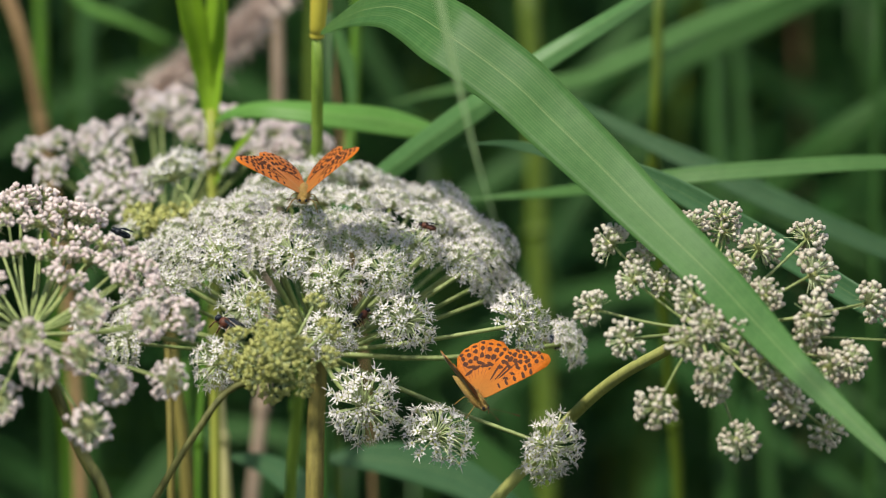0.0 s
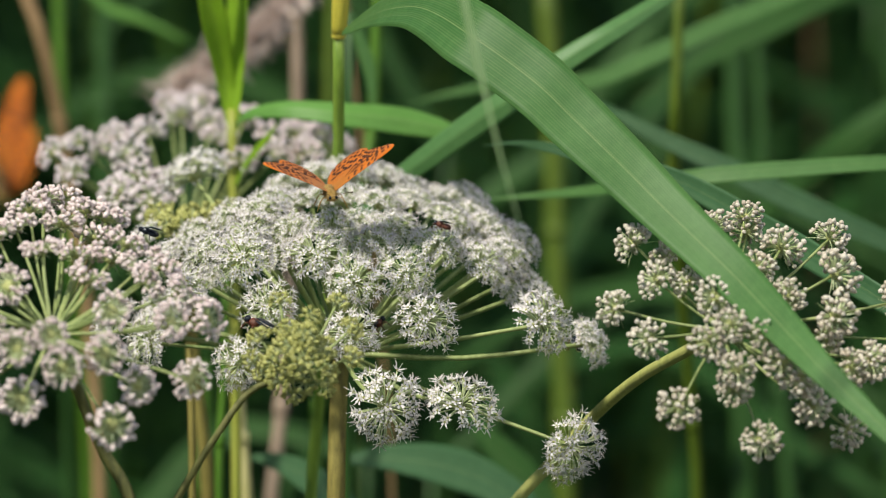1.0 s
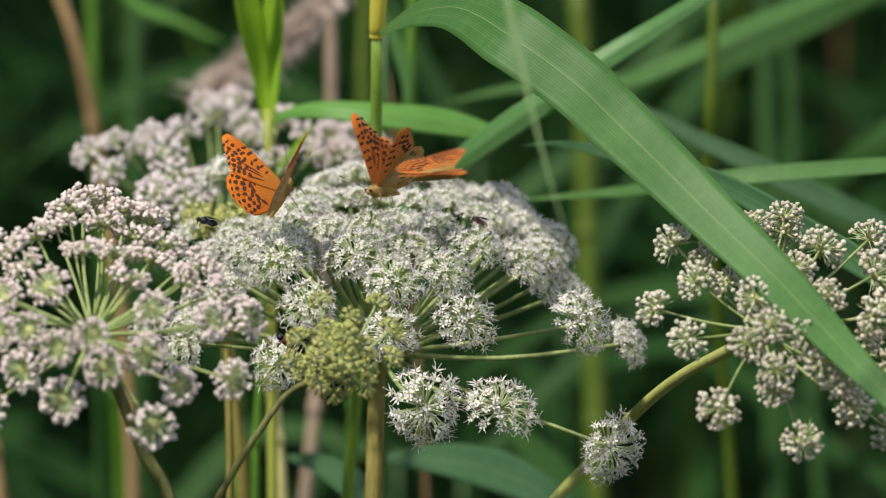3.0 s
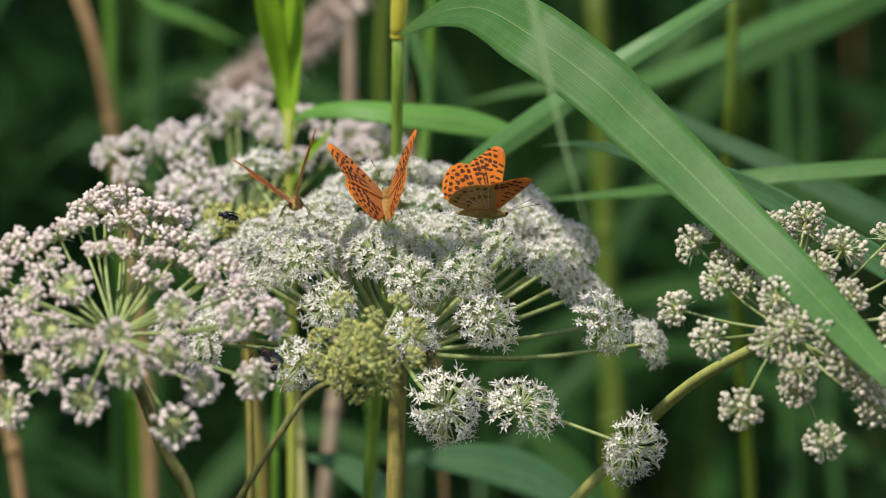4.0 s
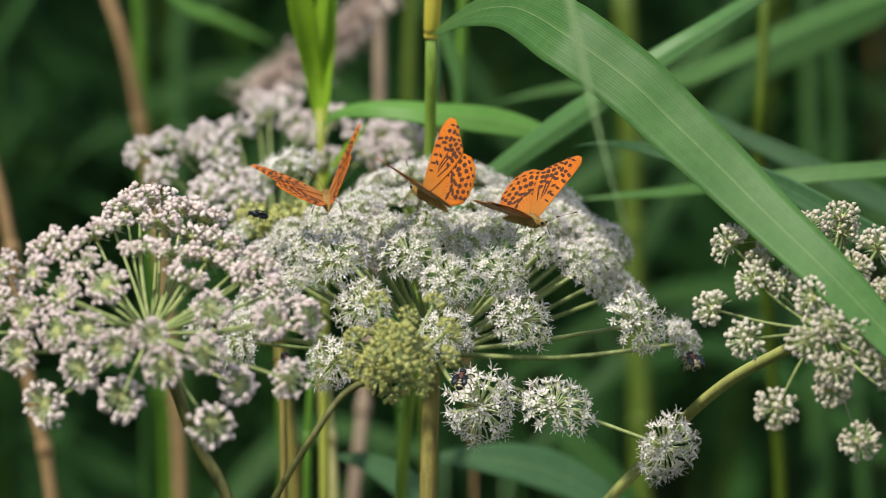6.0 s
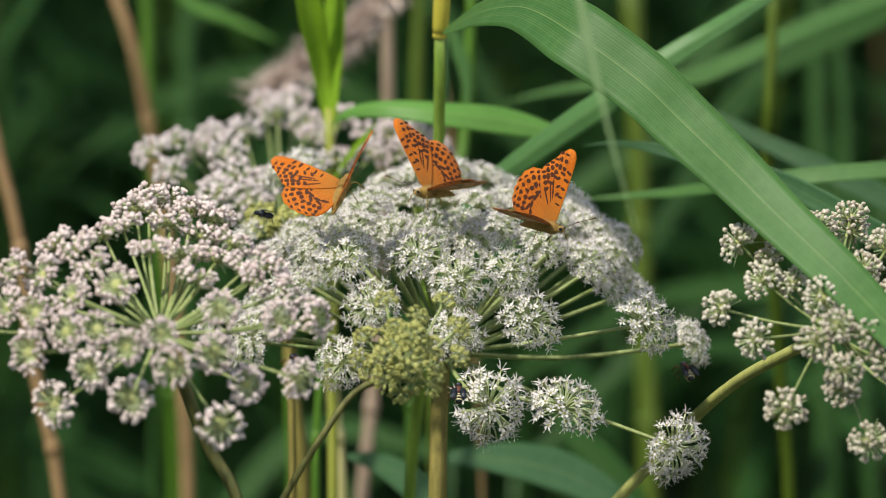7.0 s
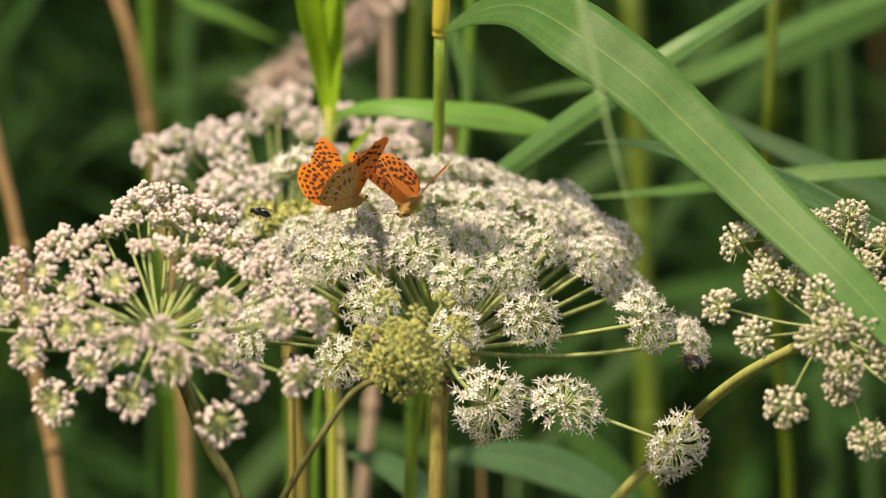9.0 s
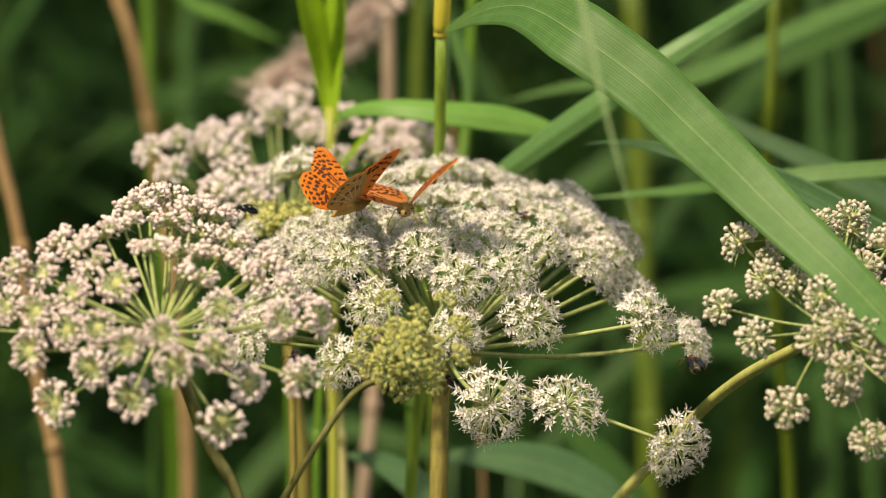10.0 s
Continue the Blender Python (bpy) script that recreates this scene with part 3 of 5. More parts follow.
# a thin blade close to the lens
near = new("reed")
p = spline([(0.30, 1.83, -0.03), (0.30, 1.82, 0.9), (0.29, 1.81, 1.7), (0.27, 1.80, 2.1)], 20)
v, f = tube(p, [0.003 - 0.00008 * i for i in range(21)], 10)
part("culm", v, f, M["culm"], near)
blade("leaf", [(0.29, 1.81, 1.72), (0.2, 1.76, 1.83), (0.09, 1.72, 1.75), (0.0364, 1.7426, 1.4625), (0.0419, 1.7335, 1.4109), (0.0471, 1.7283, 1.3822), (0.0527, 1.7239, 1.3573), (0.0593, 1.7191, 1.3306), (0.0666, 1.7146, 1.3057)], 0.0075, M["leaf_pale"], near, side=(0.3, 0.2, 1), end_side=(0.75, -0.65, 0.1), n=60, base=0.6, peak=0.2)
tagged(near, "reed with a thin leaf hanging close in front of the flowers", "reed")

# the upright shoot behind the back umbel
shoot = stalk("reed_shoot", [foot((-0.0504, 2.2965, 1.2059)), (-0.0504, 2.2829, 1.1291), (-0.0510, 2.2965, 1.2059), (-0.0520, 2.3059, 1.2597)], 0.0024, M["culm_yellow"], "upright bright green reed shoot with spear-like leaves")
blade("leaf", [(-0.0520, 2.3039, 1.2481), (-0.0551, 2.3082, 1.2725), (-0.0601, 2.3032, 1.3019), (-0.0660, 2.2987, 1.3337), (-0.0729, 2.2945, 1.3677)], 0.0125, M["leaf_bright"], shoot, side=(1, 0.25, 0.2), fold=0.45, n=24, base=0.2, peak=0.45)
blade("leaf", [(-0.0515, 2.3037, 1.2469), (-0.0502, 2.3082, 1.2725), (-0.0491, 2.3132, 1.3006), (-0.0478, 2.3186, 1.3314), (-0.0454, 2.3353, 1.3688)], 0.0105, M["leaf_bright"], shoot, side=(1, -0.3, 0), fold=0.3, n=24, base=0.3, peak=0.4)
blade("leaf", [(-0.0515, 2.2996, 1.2238), (-0.0438, 2.2922, 1.2395), (-0.0345, 2.2841, 1.2512), (-0.0298, 2.2751, 1.2577)], 0.006, M["leaf_bright"], shoot, side=(0.4, 0.2, 1), fold=0.3, n=14, base=0.5)
blade("leaf", [(-0.0505, 2.2980, 1.2532), (-0.0470, 2.2920, 1.2577), (-0.0393, 2.2850, 1.2616), (-0.0235, 2.2760, 1.2640), (0.0019, 2.2700, 1.2626), (0.0276, 2.2750, 1.2590), (0.0443, 2.2800, 1.2546), (0.0612, 2.2850, 1.2491)], 0.0145, M["leaf_mid"], shoot, side=(0, 0.6, 0.75), fold=0.15, n=40, base=0.06, peak=0.66, tip=1.5, label="broad bright green leaf reaching level behind the flowers")


def lone_leaf(points, width, material, label, side=(0.2, 0.3, 1), **more):
    """A leaf of a reed whose culm stands outside the view: leaf and culm."""
    th = new("reed")
    b = Vector(points[0])
    p = spline([(b.x, b.y + 0.01, -0.03), (b.x, b.y + 0.006, b.z * 0.5), b, (b.x, b.y, b.z + 0.3)], 16)
    # these culms take the green with shade painted in, to recede
    if more.pop("culm", True):
        v, f = tube(p, [0.0026] * 17, 10)
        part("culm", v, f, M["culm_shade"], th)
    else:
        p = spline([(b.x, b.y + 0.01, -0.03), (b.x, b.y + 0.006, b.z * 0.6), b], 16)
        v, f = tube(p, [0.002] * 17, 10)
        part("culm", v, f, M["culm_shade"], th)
    blade("leaf", points, width, M[material], th, side=side, **more)
    return tagged(th, label, "reed", group="reeds beside the flowers")


lone_leaf([(0.2713, 2.0574, 1.1895), (0.2253, 2.0724, 1.2141), (0.1996, 2.1053, 1.2262), (0.1794, 2.1300, 1.2346), (0.1614, 2.1500, 1.2430), (0.1407, 2.1700, 1.2501), (0.1097, 2.1900, 1.2547), (0.0877, 2.2000, 1.2586), (0.0753, 2.2000, 1.2599), (0.0617, 2.2000, 1.2586)], 0.0125, "leaf_blue", "bluish green reed leaf behind the white buds", side=(0.2, 0.1, 0.95), fold=0.2, base=0.6, peak=0.3, n=44)
lone_leaf([(0.0006, 2.2655, 1.2054), (0.0198, 2.2609, 1.2295), (0.0362, 2.2500, 1.2447), (0.0550, 2.2380, 1.2607), (0.0736, 2.2275, 1.2752), (0.0989, 2.2290, 1.2930), (0.1200, 2.2313, 1.3058), (0.1617, 2.2657, 1.3264), (0.2192, 2.3403, 1.3479)], 0.0125, "leaf_light", "light grey-green reed leaf rising at a slant", side=(-0.6, 0.4, 0.75), base=0.6, peak=0.35, fold=0.2, culm=False)
lone_leaf([(0.3135, 2.5900, 1.3108), (0.2657, 2.5860, 1.2929), (0.2204, 2.5827, 1.2744), (0.1914, 2.5800, 1.2633), (0.1534, 2.5770, 1.2459), (0.1299, 2.5760, 1.2358), (0.1072, 2.5750, 1.2324), (0.0898, 2.5750, 1.2330), (0.0710, 2.5750, 1.2313), (0.0492, 2.5740, 1.2273), (0.0274, 2.5730, 1.2216)], 0.0095, "leaf", "blurred grey-green reed leaf at a slant", side=(0, 0.3, 0.95), base=0.6, tip=1.4, n=44)
lone_leaf([(0.3069, 2.8311, 1.2616), (0.2694, 2.8286, 1.2469), (0.2376, 2.8258, 1.2319), (0.2091, 2.8250, 1.2176), (0.1717, 2.8233, 1.1954), (0.1519, 2.8200, 1.1814)], 0.015, "leaf_dark", "blurred broad reed leaf darkened as shade", side=(0, 0.3, 0.95), base=0.7)
lone_leaf([(0.3024, 2.2487, 1.2394), (0.2526, 2.2400, 1.2445), (0.2050, 2.2401, 1.2420), (0.1549, 2.2498, 1.2362), (0.1105, 2.2887, 1.2239), (0.0851, 2.3083, 1.2184), (0.0591, 2.3181, 1.2144)], 0.008, "leaf", "narrow green reed leaf reaching level behind the dome", side=(0, 0.45, 0.9), base=0.7, n=36)
lone_leaf([(0.3246, 2.3752, 1.1522), (0.2758, 2.3800, 1.1760), (0.2357, 2.3837, 1.1932), (0.2058, 2.3900, 1.2064), (0.1792, 2.3986, 1.2185), (0.1526, 2.4100, 1.2293), (0.1287, 2.4230, 1.2403), (0.1062, 2.4766, 1.2465)], 0.0115, "leaf_grey", "blurred bluish green reed leaf sloping down", side=(0, 0.3, 0.95), base=0.5)
lone_leaf([(0.0257, 2.3366, 1.0305), (0.0070, 2.3408, 1.0543), (-0.0118, 2.3440, 1.0722), (-0.0305, 2.3460, 1.0838), (-0.0493, 2.3467, 1.0878)], 0.0165, "leaf_blue", "green reed leaf low among the stems", side=(0.3, 0.5, 0.8), base=0.3, peak=0.5, culm=False)
lone_leaf([(0.1114, 2.3371, 1.0332), (0.0873, 2.3420, 1.0609), (0.0632, 2.3447, 1.0767), (0.0364, 2.3461, 1.0846), (0.0123, 2.3465, 1.0864), (-0.0064, 2.3461, 1.0846)], 0.021, "leaf_blue", "broad reed leaf low among the stems, flecked with shadow", side=(0.3, 0.5, 0.8), base=0.3, peak=0.5, culm=False)
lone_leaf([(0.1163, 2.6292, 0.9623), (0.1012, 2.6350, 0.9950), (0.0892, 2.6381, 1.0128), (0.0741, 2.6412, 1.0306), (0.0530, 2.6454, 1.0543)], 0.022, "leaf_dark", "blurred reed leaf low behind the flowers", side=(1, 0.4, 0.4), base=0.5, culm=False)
lone_leaf([(-0.1680, 2.8841, 1.2561), (-0.1405, 2.8802, 1.2338), (-0.1178, 2.8786, 1.2249), (-0.0887, 2.8762, 1.2115)], 0.0065, "leaf_mid", "blurred thin bright green leaf", side=(0, 0.3, 1))
lone_leaf([(-0.0848, 2.8774, 1.2178), (-0.1062, 2.8228, 1.1962), (-0.1294, 2.7697, 1.1833), (-0.1512, 2.7673, 1.1695)], 0.011, "leaf_shade", "blurred green leaf behind the back umbel", side=(0.7, 0.3, 0.7), culm=False)
lone_leaf([(0.0011, 2.4328, 1.2879), (0.0071, 2.4299, 1.2718), (0.0112, 2.4275, 1.2583), (0.0126, 2.4233, 1.2341)], 0.007, "leaf", "small grey-green leaf beside the culm", side=(1, 0, 0), culm=False)
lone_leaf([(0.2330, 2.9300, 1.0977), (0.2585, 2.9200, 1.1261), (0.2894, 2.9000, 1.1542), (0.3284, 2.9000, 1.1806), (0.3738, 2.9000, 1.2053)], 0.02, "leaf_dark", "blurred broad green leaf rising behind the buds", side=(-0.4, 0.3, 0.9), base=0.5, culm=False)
rnd = random.Random(31)
# shade behind the flowers comes from these leaves' darkened colours
for i in range(12):
    x, y, z = rnd.uniform(0.0, 0.4), rnd.uniform(3.0, 3.7), rnd.uniform(0.75, 1.2)
    w = rnd.choice((-1, 1)) * rnd.uniform(0.2, 0.32)
    h = rnd.uniform(-0.1, 0.22)
    lone_leaf([(x, y, z), (x + w * 0.4, y + 0.02, z + h * 0.6 + 0.05), (x + w * 0.75, y, z + h), (x + w * 1.15, y - 0.05, z + h - 0.06)], rnd.uniform(0.016, 0.026), rnd.choice(("leaf_dark", "leaf_shade", "leaf_shade")), "blurred shade-darkened reed leaf behind the flowers", side=(0.2 * w, 0.4, 0.9), base=0.5, culm=False)


for pts, r, mt, text in (
        ([(-0.1875, 2.4398, 1.0398), (-0.2020, 2.4524, 1.1112), (-0.2090, 2.4630, 1.1716), (-0.2215, 2.4722, 1.2239), (-0.2327, 2.4834, 1.2870)], 0.0034, "culm_dry", "dry brown reed stalk leaning behind the buds"),
        ([(-0.1415, 2.7500, 0.9759), (-0.1438, 2.7600, 1.0252), (-0.1514, 2.7800, 1.0982), (-0.1634, 2.8000, 1.1733), (-0.1694, 2.8000, 1.2068), (-0.1745, 2.8000, 1.2290), (-0.1821, 2.8100, 1.2468), (-0.1905, 2.8200, 1.2646)], 0.0034, "culm_dry", "blurred dry brown reed stalk, slightly bent"),
        ([(-0.0431, 2.6154, 0.9994), (-0.0386, 2.6227, 1.0407), (-0.0348, 2.6408, 1.0859), (-0.0307, 2.6637, 1.1582), (-0.0289, 2.6726, 1.2086), (-0.0292, 2.6789, 1.2442), (-0.0301, 2.6852, 1.2798)], 0.0034, "culm_mauve", "straight dry greyish brown reed stalk under the dome"),
        ([(-0.1554, 2.8789, 0.9389), (-0.1610, 2.8723, 1.0740), (-0.1680, 2.8706, 1.1796), (-0.1689, 2.8774, 1.2178), (-0.1702, 2.8852, 1.2625)], 0.0036, "culm_mid", "blurred upright green reed culm"),
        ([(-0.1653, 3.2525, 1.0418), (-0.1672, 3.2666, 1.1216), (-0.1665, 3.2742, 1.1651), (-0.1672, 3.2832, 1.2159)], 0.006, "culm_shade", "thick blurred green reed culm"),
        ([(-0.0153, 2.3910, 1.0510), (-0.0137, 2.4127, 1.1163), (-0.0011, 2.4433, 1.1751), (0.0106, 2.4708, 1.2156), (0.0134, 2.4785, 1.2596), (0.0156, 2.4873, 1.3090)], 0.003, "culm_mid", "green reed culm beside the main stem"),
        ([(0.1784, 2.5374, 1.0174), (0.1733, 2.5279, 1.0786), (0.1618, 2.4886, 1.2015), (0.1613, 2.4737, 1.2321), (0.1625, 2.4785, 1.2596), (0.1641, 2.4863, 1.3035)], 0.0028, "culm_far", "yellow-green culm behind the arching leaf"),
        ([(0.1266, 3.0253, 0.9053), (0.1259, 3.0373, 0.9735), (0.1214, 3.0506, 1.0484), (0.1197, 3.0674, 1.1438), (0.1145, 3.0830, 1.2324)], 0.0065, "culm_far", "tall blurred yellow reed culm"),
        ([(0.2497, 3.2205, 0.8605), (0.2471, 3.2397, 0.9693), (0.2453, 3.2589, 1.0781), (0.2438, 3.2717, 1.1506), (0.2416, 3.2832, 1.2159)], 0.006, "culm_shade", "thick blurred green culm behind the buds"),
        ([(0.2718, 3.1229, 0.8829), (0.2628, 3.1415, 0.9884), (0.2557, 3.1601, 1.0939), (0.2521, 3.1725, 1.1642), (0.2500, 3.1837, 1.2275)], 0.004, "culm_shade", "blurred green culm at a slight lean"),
        ([(-0.0587, 2.2934, 1.0734), (-0.0582, 2.2998, 1.1095), (-0.0561, 2.3052, 1.1405), (-0.0556, 2.3125, 1.1819)], 0.002, "culm_mid", "thin green culm under the dome"),
        ([(-0.0477, 2.3422, 1.0622), (-0.0504, 2.3487, 1.0991), (-0.0530, 2.3543, 1.1308), (-0.0560, 2.3617, 1.1730)], 0.0034, "culm_pale", "pale cream-yellow culm under the dome"),
        ([(-0.0771, 2.6350, 0.9950), (-0.0795, 2.6423, 1.0365), (-0.0801, 2.6486, 1.0721)], 0.004, "culm_mid", "green culm darkened for shade under the dome"),
        ([(-0.0029, 2.8301, 0.9501), (-0.0061, 2.8470, 1.0457), (-0.0136, 2.8639, 1.1414), (-0.0149, 2.8717, 1.1860), (-0.0136, 2.8779, 1.2210), (-0.0126, 2.8852, 1.2625)], 0.0035, "culm_far", "blurred yellow culm behind the near reed")):
    stalk("reed_stalk", [foot(pts[0]), *pts], r, M[mt], text, "reeds beside the flowers")

# dry plume, hanging over the back umbel
plume = new("reed_plume")
axis = spline([(-0.0962, 2.5929, 1.2173), (-0.0772, 2.5961, 1.2352), (-0.0509, 2.5990, 1.2519), (-0.0304, 2.6031, 1.2749), (-0.0129, 2.6087, 1.3066)], 60)
v, f = tube(np.vstack([axis, axis[-1] + (axis[-1] - axis[-2]) * 5, [(0.02, 2.62, 1.05)], [(0.05, 2.64, -0.03)]]), [0.0012] * 64, 6)
part("axis", v, f, M["culm_dry"], plume)
rnd = random.Random(8)
pieces = []
for i in range(2600):
    a = axis[rnd.randrange(3, 58)]
    o = np.array((rnd.gauss(-0.1, 0.7), rnd.gauss(0, 0.6), rnd.gauss(-0.1, 0.7)))
    e = a + o * 0.0048
    w = np.array((rnd.uniform(-1, 1), 0, rnd.uniform(-1, 1))) * 0.0012
    pieces.append(([a, e + w, e + o * 0.004, e - w], [(0, 1, 2, 3)], 0))
v, f, s = joined(pieces)
part("panicle", v, f, M["plume"], plume, "pale brown feathery spikelets")
tagged(plume, "dry pale brown reed plume, out of focus", "reed plume")

# ---- umbels ----
umbel_main = tagged(new("umbel_plant"), "tall marsh umbel plant with a dome of white star flowers", "flower")
hub = (0.0002, 2.1000, 1.1858)
stem(umbel_main, [(-0.03, 2.17, -0.03), (-0.02, 2.16, 0.6), (-0.0021, 2.0885, 1.1204), (-0.0014, 2.0943, 1.1534), hub], 0.0052, 0.0036, M["stem"], name="stem", label="thick ribbed olive green stem")
FRONT = [
    ((0.0367, 2.0434, 1.2107), 0.029), ((0.0193, 2.0176, 1.1796), 0.0335, (0.1, -0.9, 0.15)), ((0.0511, 2.0277, 1.1789), 0.0335, (0.35, -0.4, 0.75)), ((0.0970, 2.0439, 1.1558), 0.0335, (0.5, -0.75, -0.3)), ((0.0854, 2.0532, 1.2084), 0.031),
    ((0.1055, 2.0910, 1.1924), 0.024), ((0.0765, 2.1379, 1.2282), 0.025), ((0.0610, 2.0870, 1.2274), 0.027), ((0.0282, 2.0518, 1.2295), 0.025), ((0.0072, 2.0414, 1.2281), 0.0285),
    ((-0.0102, 2.0533, 1.2377), 0.0285), ((-0.0400, 2.0530, 1.2359), 0.0285), ((-0.0642, 2.0652, 1.2190), 0.026), ((-0.0287, 2.0396, 1.2176), 0.0265), ((0.0055, 2.0228, 1.2090), 0.026),
    ((-0.0413, 2.0306, 1.1953), 0.025), ((-0.0814, 2.0813, 1.1953), 0.028), ((-0.0972, 2.0927, 1.2023), 0.025), ((-0.0563, 2.0780, 1.2338), 0.024),
]
CROWN = [
    ((0.0094, 2.11, 1.2405), 0.0240),
    ((-0.0242, 2.085, 1.2328), 0.0240),
    ((-0.0217, 2.11, 1.2381), 0.0240),
    ((-0.0084, 2.16, 1.2533), 0.0240),
    ((0.0023, 2.17, 1.2531), 0.0245),
    ((0.0658, 2.13, 1.2347), 0.0240),
    ((0.0613, 2.15, 1.2367), 0.0240),
    ((0.0717, 2.11, 1.2265), 0.0240),
    ((0.0552, 2.17, 1.2403), 0.0240),
    ((-0.0383, 2.0894, 1.2410), 0.0239), ((-0.0218, 2.0896, 1.2419), 0.0239), ((-0.0033, 2.0797, 1.2436), 0.0248), ((0.0137, 2.0786, 1.2373), 0.0239), ((0.0240, 2.0994, 1.2402), 0.0239),
    ((0.0426, 2.0784, 1.2362), 0.0248), ((0.0470, 2.1197, 1.2399), 0.0239), ((0.0317, 2.1408, 1.2444), 0.0248), ((0.0164, 2.1309, 1.2460), 0.0239), ((0.0019, 2.1410, 1.2458), 0.0239),
    ((-0.0131, 2.1409, 1.2454), 0.0239), ((-0.0298, 2.1210, 1.2477), 0.0239), ((-0.0459, 2.1102, 1.2439), 0.0239), ((-0.0104, 2.1820, 1.2481), 0.0248), ((0.0045, 2.1921, 1.2477), 0.0248),
    ((0.0177, 2.2018, 1.2449), 0.0248), ((0.0420, 2.2101, 1.2347), 0.0239), ((0.0550, 2.1288, 1.2342), 0.0239), ((-0.0231, 2.1717, 1.2472), 0.0239), ((0.0695, 2.1052, 1.2157), 0.0239),
]
BACK = [
    ((0.0830, 2.1145, 1.2108), 0.0221), ((-0.0630, 2.1087, 1.2352), 0.0221), ((-0.0746, 2.0972, 1.2276), 0.0221), ((-0.0666, 2.1923, 1.2489), 0.0313), ((-0.0857, 2.1377, 1.2270), 0.0239),
    ((0.0276, 2.2009, 1.2400), 0.0239), ((0.0604, 2.1666, 1.2182), 0.0239), ((-0.0342, 2.1006, 1.2467), 0.0239), ((-0.0794, 2.0933, 1.2058), 0.0230), ((-0.0547, 2.1059, 1.2192), 0.0202), ((-0.0723, 2.0923, 1.1999), 0.0212),
]
HUB_MAIN = Vector(hub)
FRONT_PAIRS = umbel(umbel_main, hub, FRONT, "flower", seed=3, lean=0.45, face=(0, -0.3, 0), singles=4)
umbel(umbel_main, hub, CROWN, "flower", seed=4, lean=0.5, face=(0, -0.35, 0))
umbel(umbel_main, hub, BACK, "flower", seed=5, lean=0.4, face=(0, -0.35, 0))

umbel_pink = tagged(new("umbel_plant"), "umbel plant with pinkish buds in small rings, leaning to the lens", "flower")
hub = (-0.1077, 1.9001, 1.2327)
stem(umbel_pink, [(-0.05, 1.93, -0.03), (-0.06, 1.93, 0.6), (-0.0781, 1.9032, 1.1641), (-0.0897, 1.9072, 1.1866), (-0.0985, 1.9061, 1.2090), hub], 0.0034, 0.0022, M["stem_dark"], label="thin olive brown stem")
tilt = (0.05, -0.55, 0.8)
RIM = [
    ((-0.1469, 1.8708, 1.2106), 0.0185), ((-0.1164, 1.8516, 1.2168), 0.017), ((-0.0820, 1.8499, 1.2072), 0.0175), ((-0.0729, 1.8623, 1.2202), 0.016), ((-0.0531, 1.8725, 1.2203), 0.0165), ((-0.1323, 1.8634, 1.2260), 0.0165),
    ((-0.1569, 1.8743, 1.2303), 0.017), ((-0.1173, 1.8452, 1.2382), 0.0145), ((-0.1003, 1.8439, 1.2308), 0.0155), ((-0.0844, 1.8547, 1.2342), 0.016), ((-0.0608, 1.8862, 1.2404), 0.0165), ((-0.0472, 1.8962, 1.2396), 0.0155),
    ((-0.1426, 1.8757, 1.2381), 0.015), ((-0.1298, 1.8660, 1.2410), 0.014), ((-0.1047, 1.8461, 1.2432), 0.0135), ((-0.1551, 1.8868, 1.2436), 0.016), ((-0.1412, 1.8878, 1.2495), 0.016), ((-0.1667, 1.8970, 1.2439), 0.0155),
    ((-0.0829, 1.8771, 1.2465), 0.0155), ((-0.0716, 1.9184, 1.2505), 0.016), ((-0.1241, 1.8887, 1.2546), 0.0165), ((-0.1541, 1.9090, 1.2544), 0.0155), ((-0.1654, 1.9094, 1.2569), 0.016),
]
INNER = [
    ((-0.1129, 1.9207, 1.2633), 0.016), ((-0.1412, 1.9208, 1.2637), 0.017), ((-0.1507, 1.9308, 1.2631), 0.0155), ((-0.1323, 1.9414, 1.2657), 0.0175), ((-0.1214, 1.9727, 1.2701), 0.0175), ((-0.1257, 1.9519, 1.2673), 0.016),
    ((-0.1164, 1.9833, 1.2728), 0.0155), ((-0.1070, 1.9619, 1.2667), 0.0165), ((-0.0980, 1.9727, 1.2701), 0.0165), ((-0.0897, 1.9721, 1.2666), 0.0165), ((-0.0998, 1.9401, 1.2581), 0.0165), ((-0.0866, 1.9397, 1.2560), 0.0165),
    ((-0.0809, 1.9506, 1.2603), 0.0165), ((-0.0654, 1.9294, 1.2551), 0.0155), ((-0.0752, 1.9291, 1.2534), 0.0165), ((-0.1351, 1.9097, 1.2586), 0.0155), ((-0.0944, 1.9188, 1.2526), 0.016), ((-0.1091, 1.9931, 1.2705), 0.0145),
    ((-0.1762, 1.9083, 1.2505), 0.016), ((-0.1765, 1.8857, 1.2373), 0.016), ((-0.0942, 1.9610, 1.2612), 0.016), ((-0.0585, 1.9178, 1.2466), 0.0145),
]
umbel(umbel_pink, hub, RIM, "pink", axis=tilt, thick=0.0008, seed=6, singles=6, face=(0, -0.45, 0.05))
umbel(umbel_pink, hub, INNER, "pink", axis=tilt, thick=0.0008, seed=7, lean=0.4, face=(0, -0.2, 0.1))

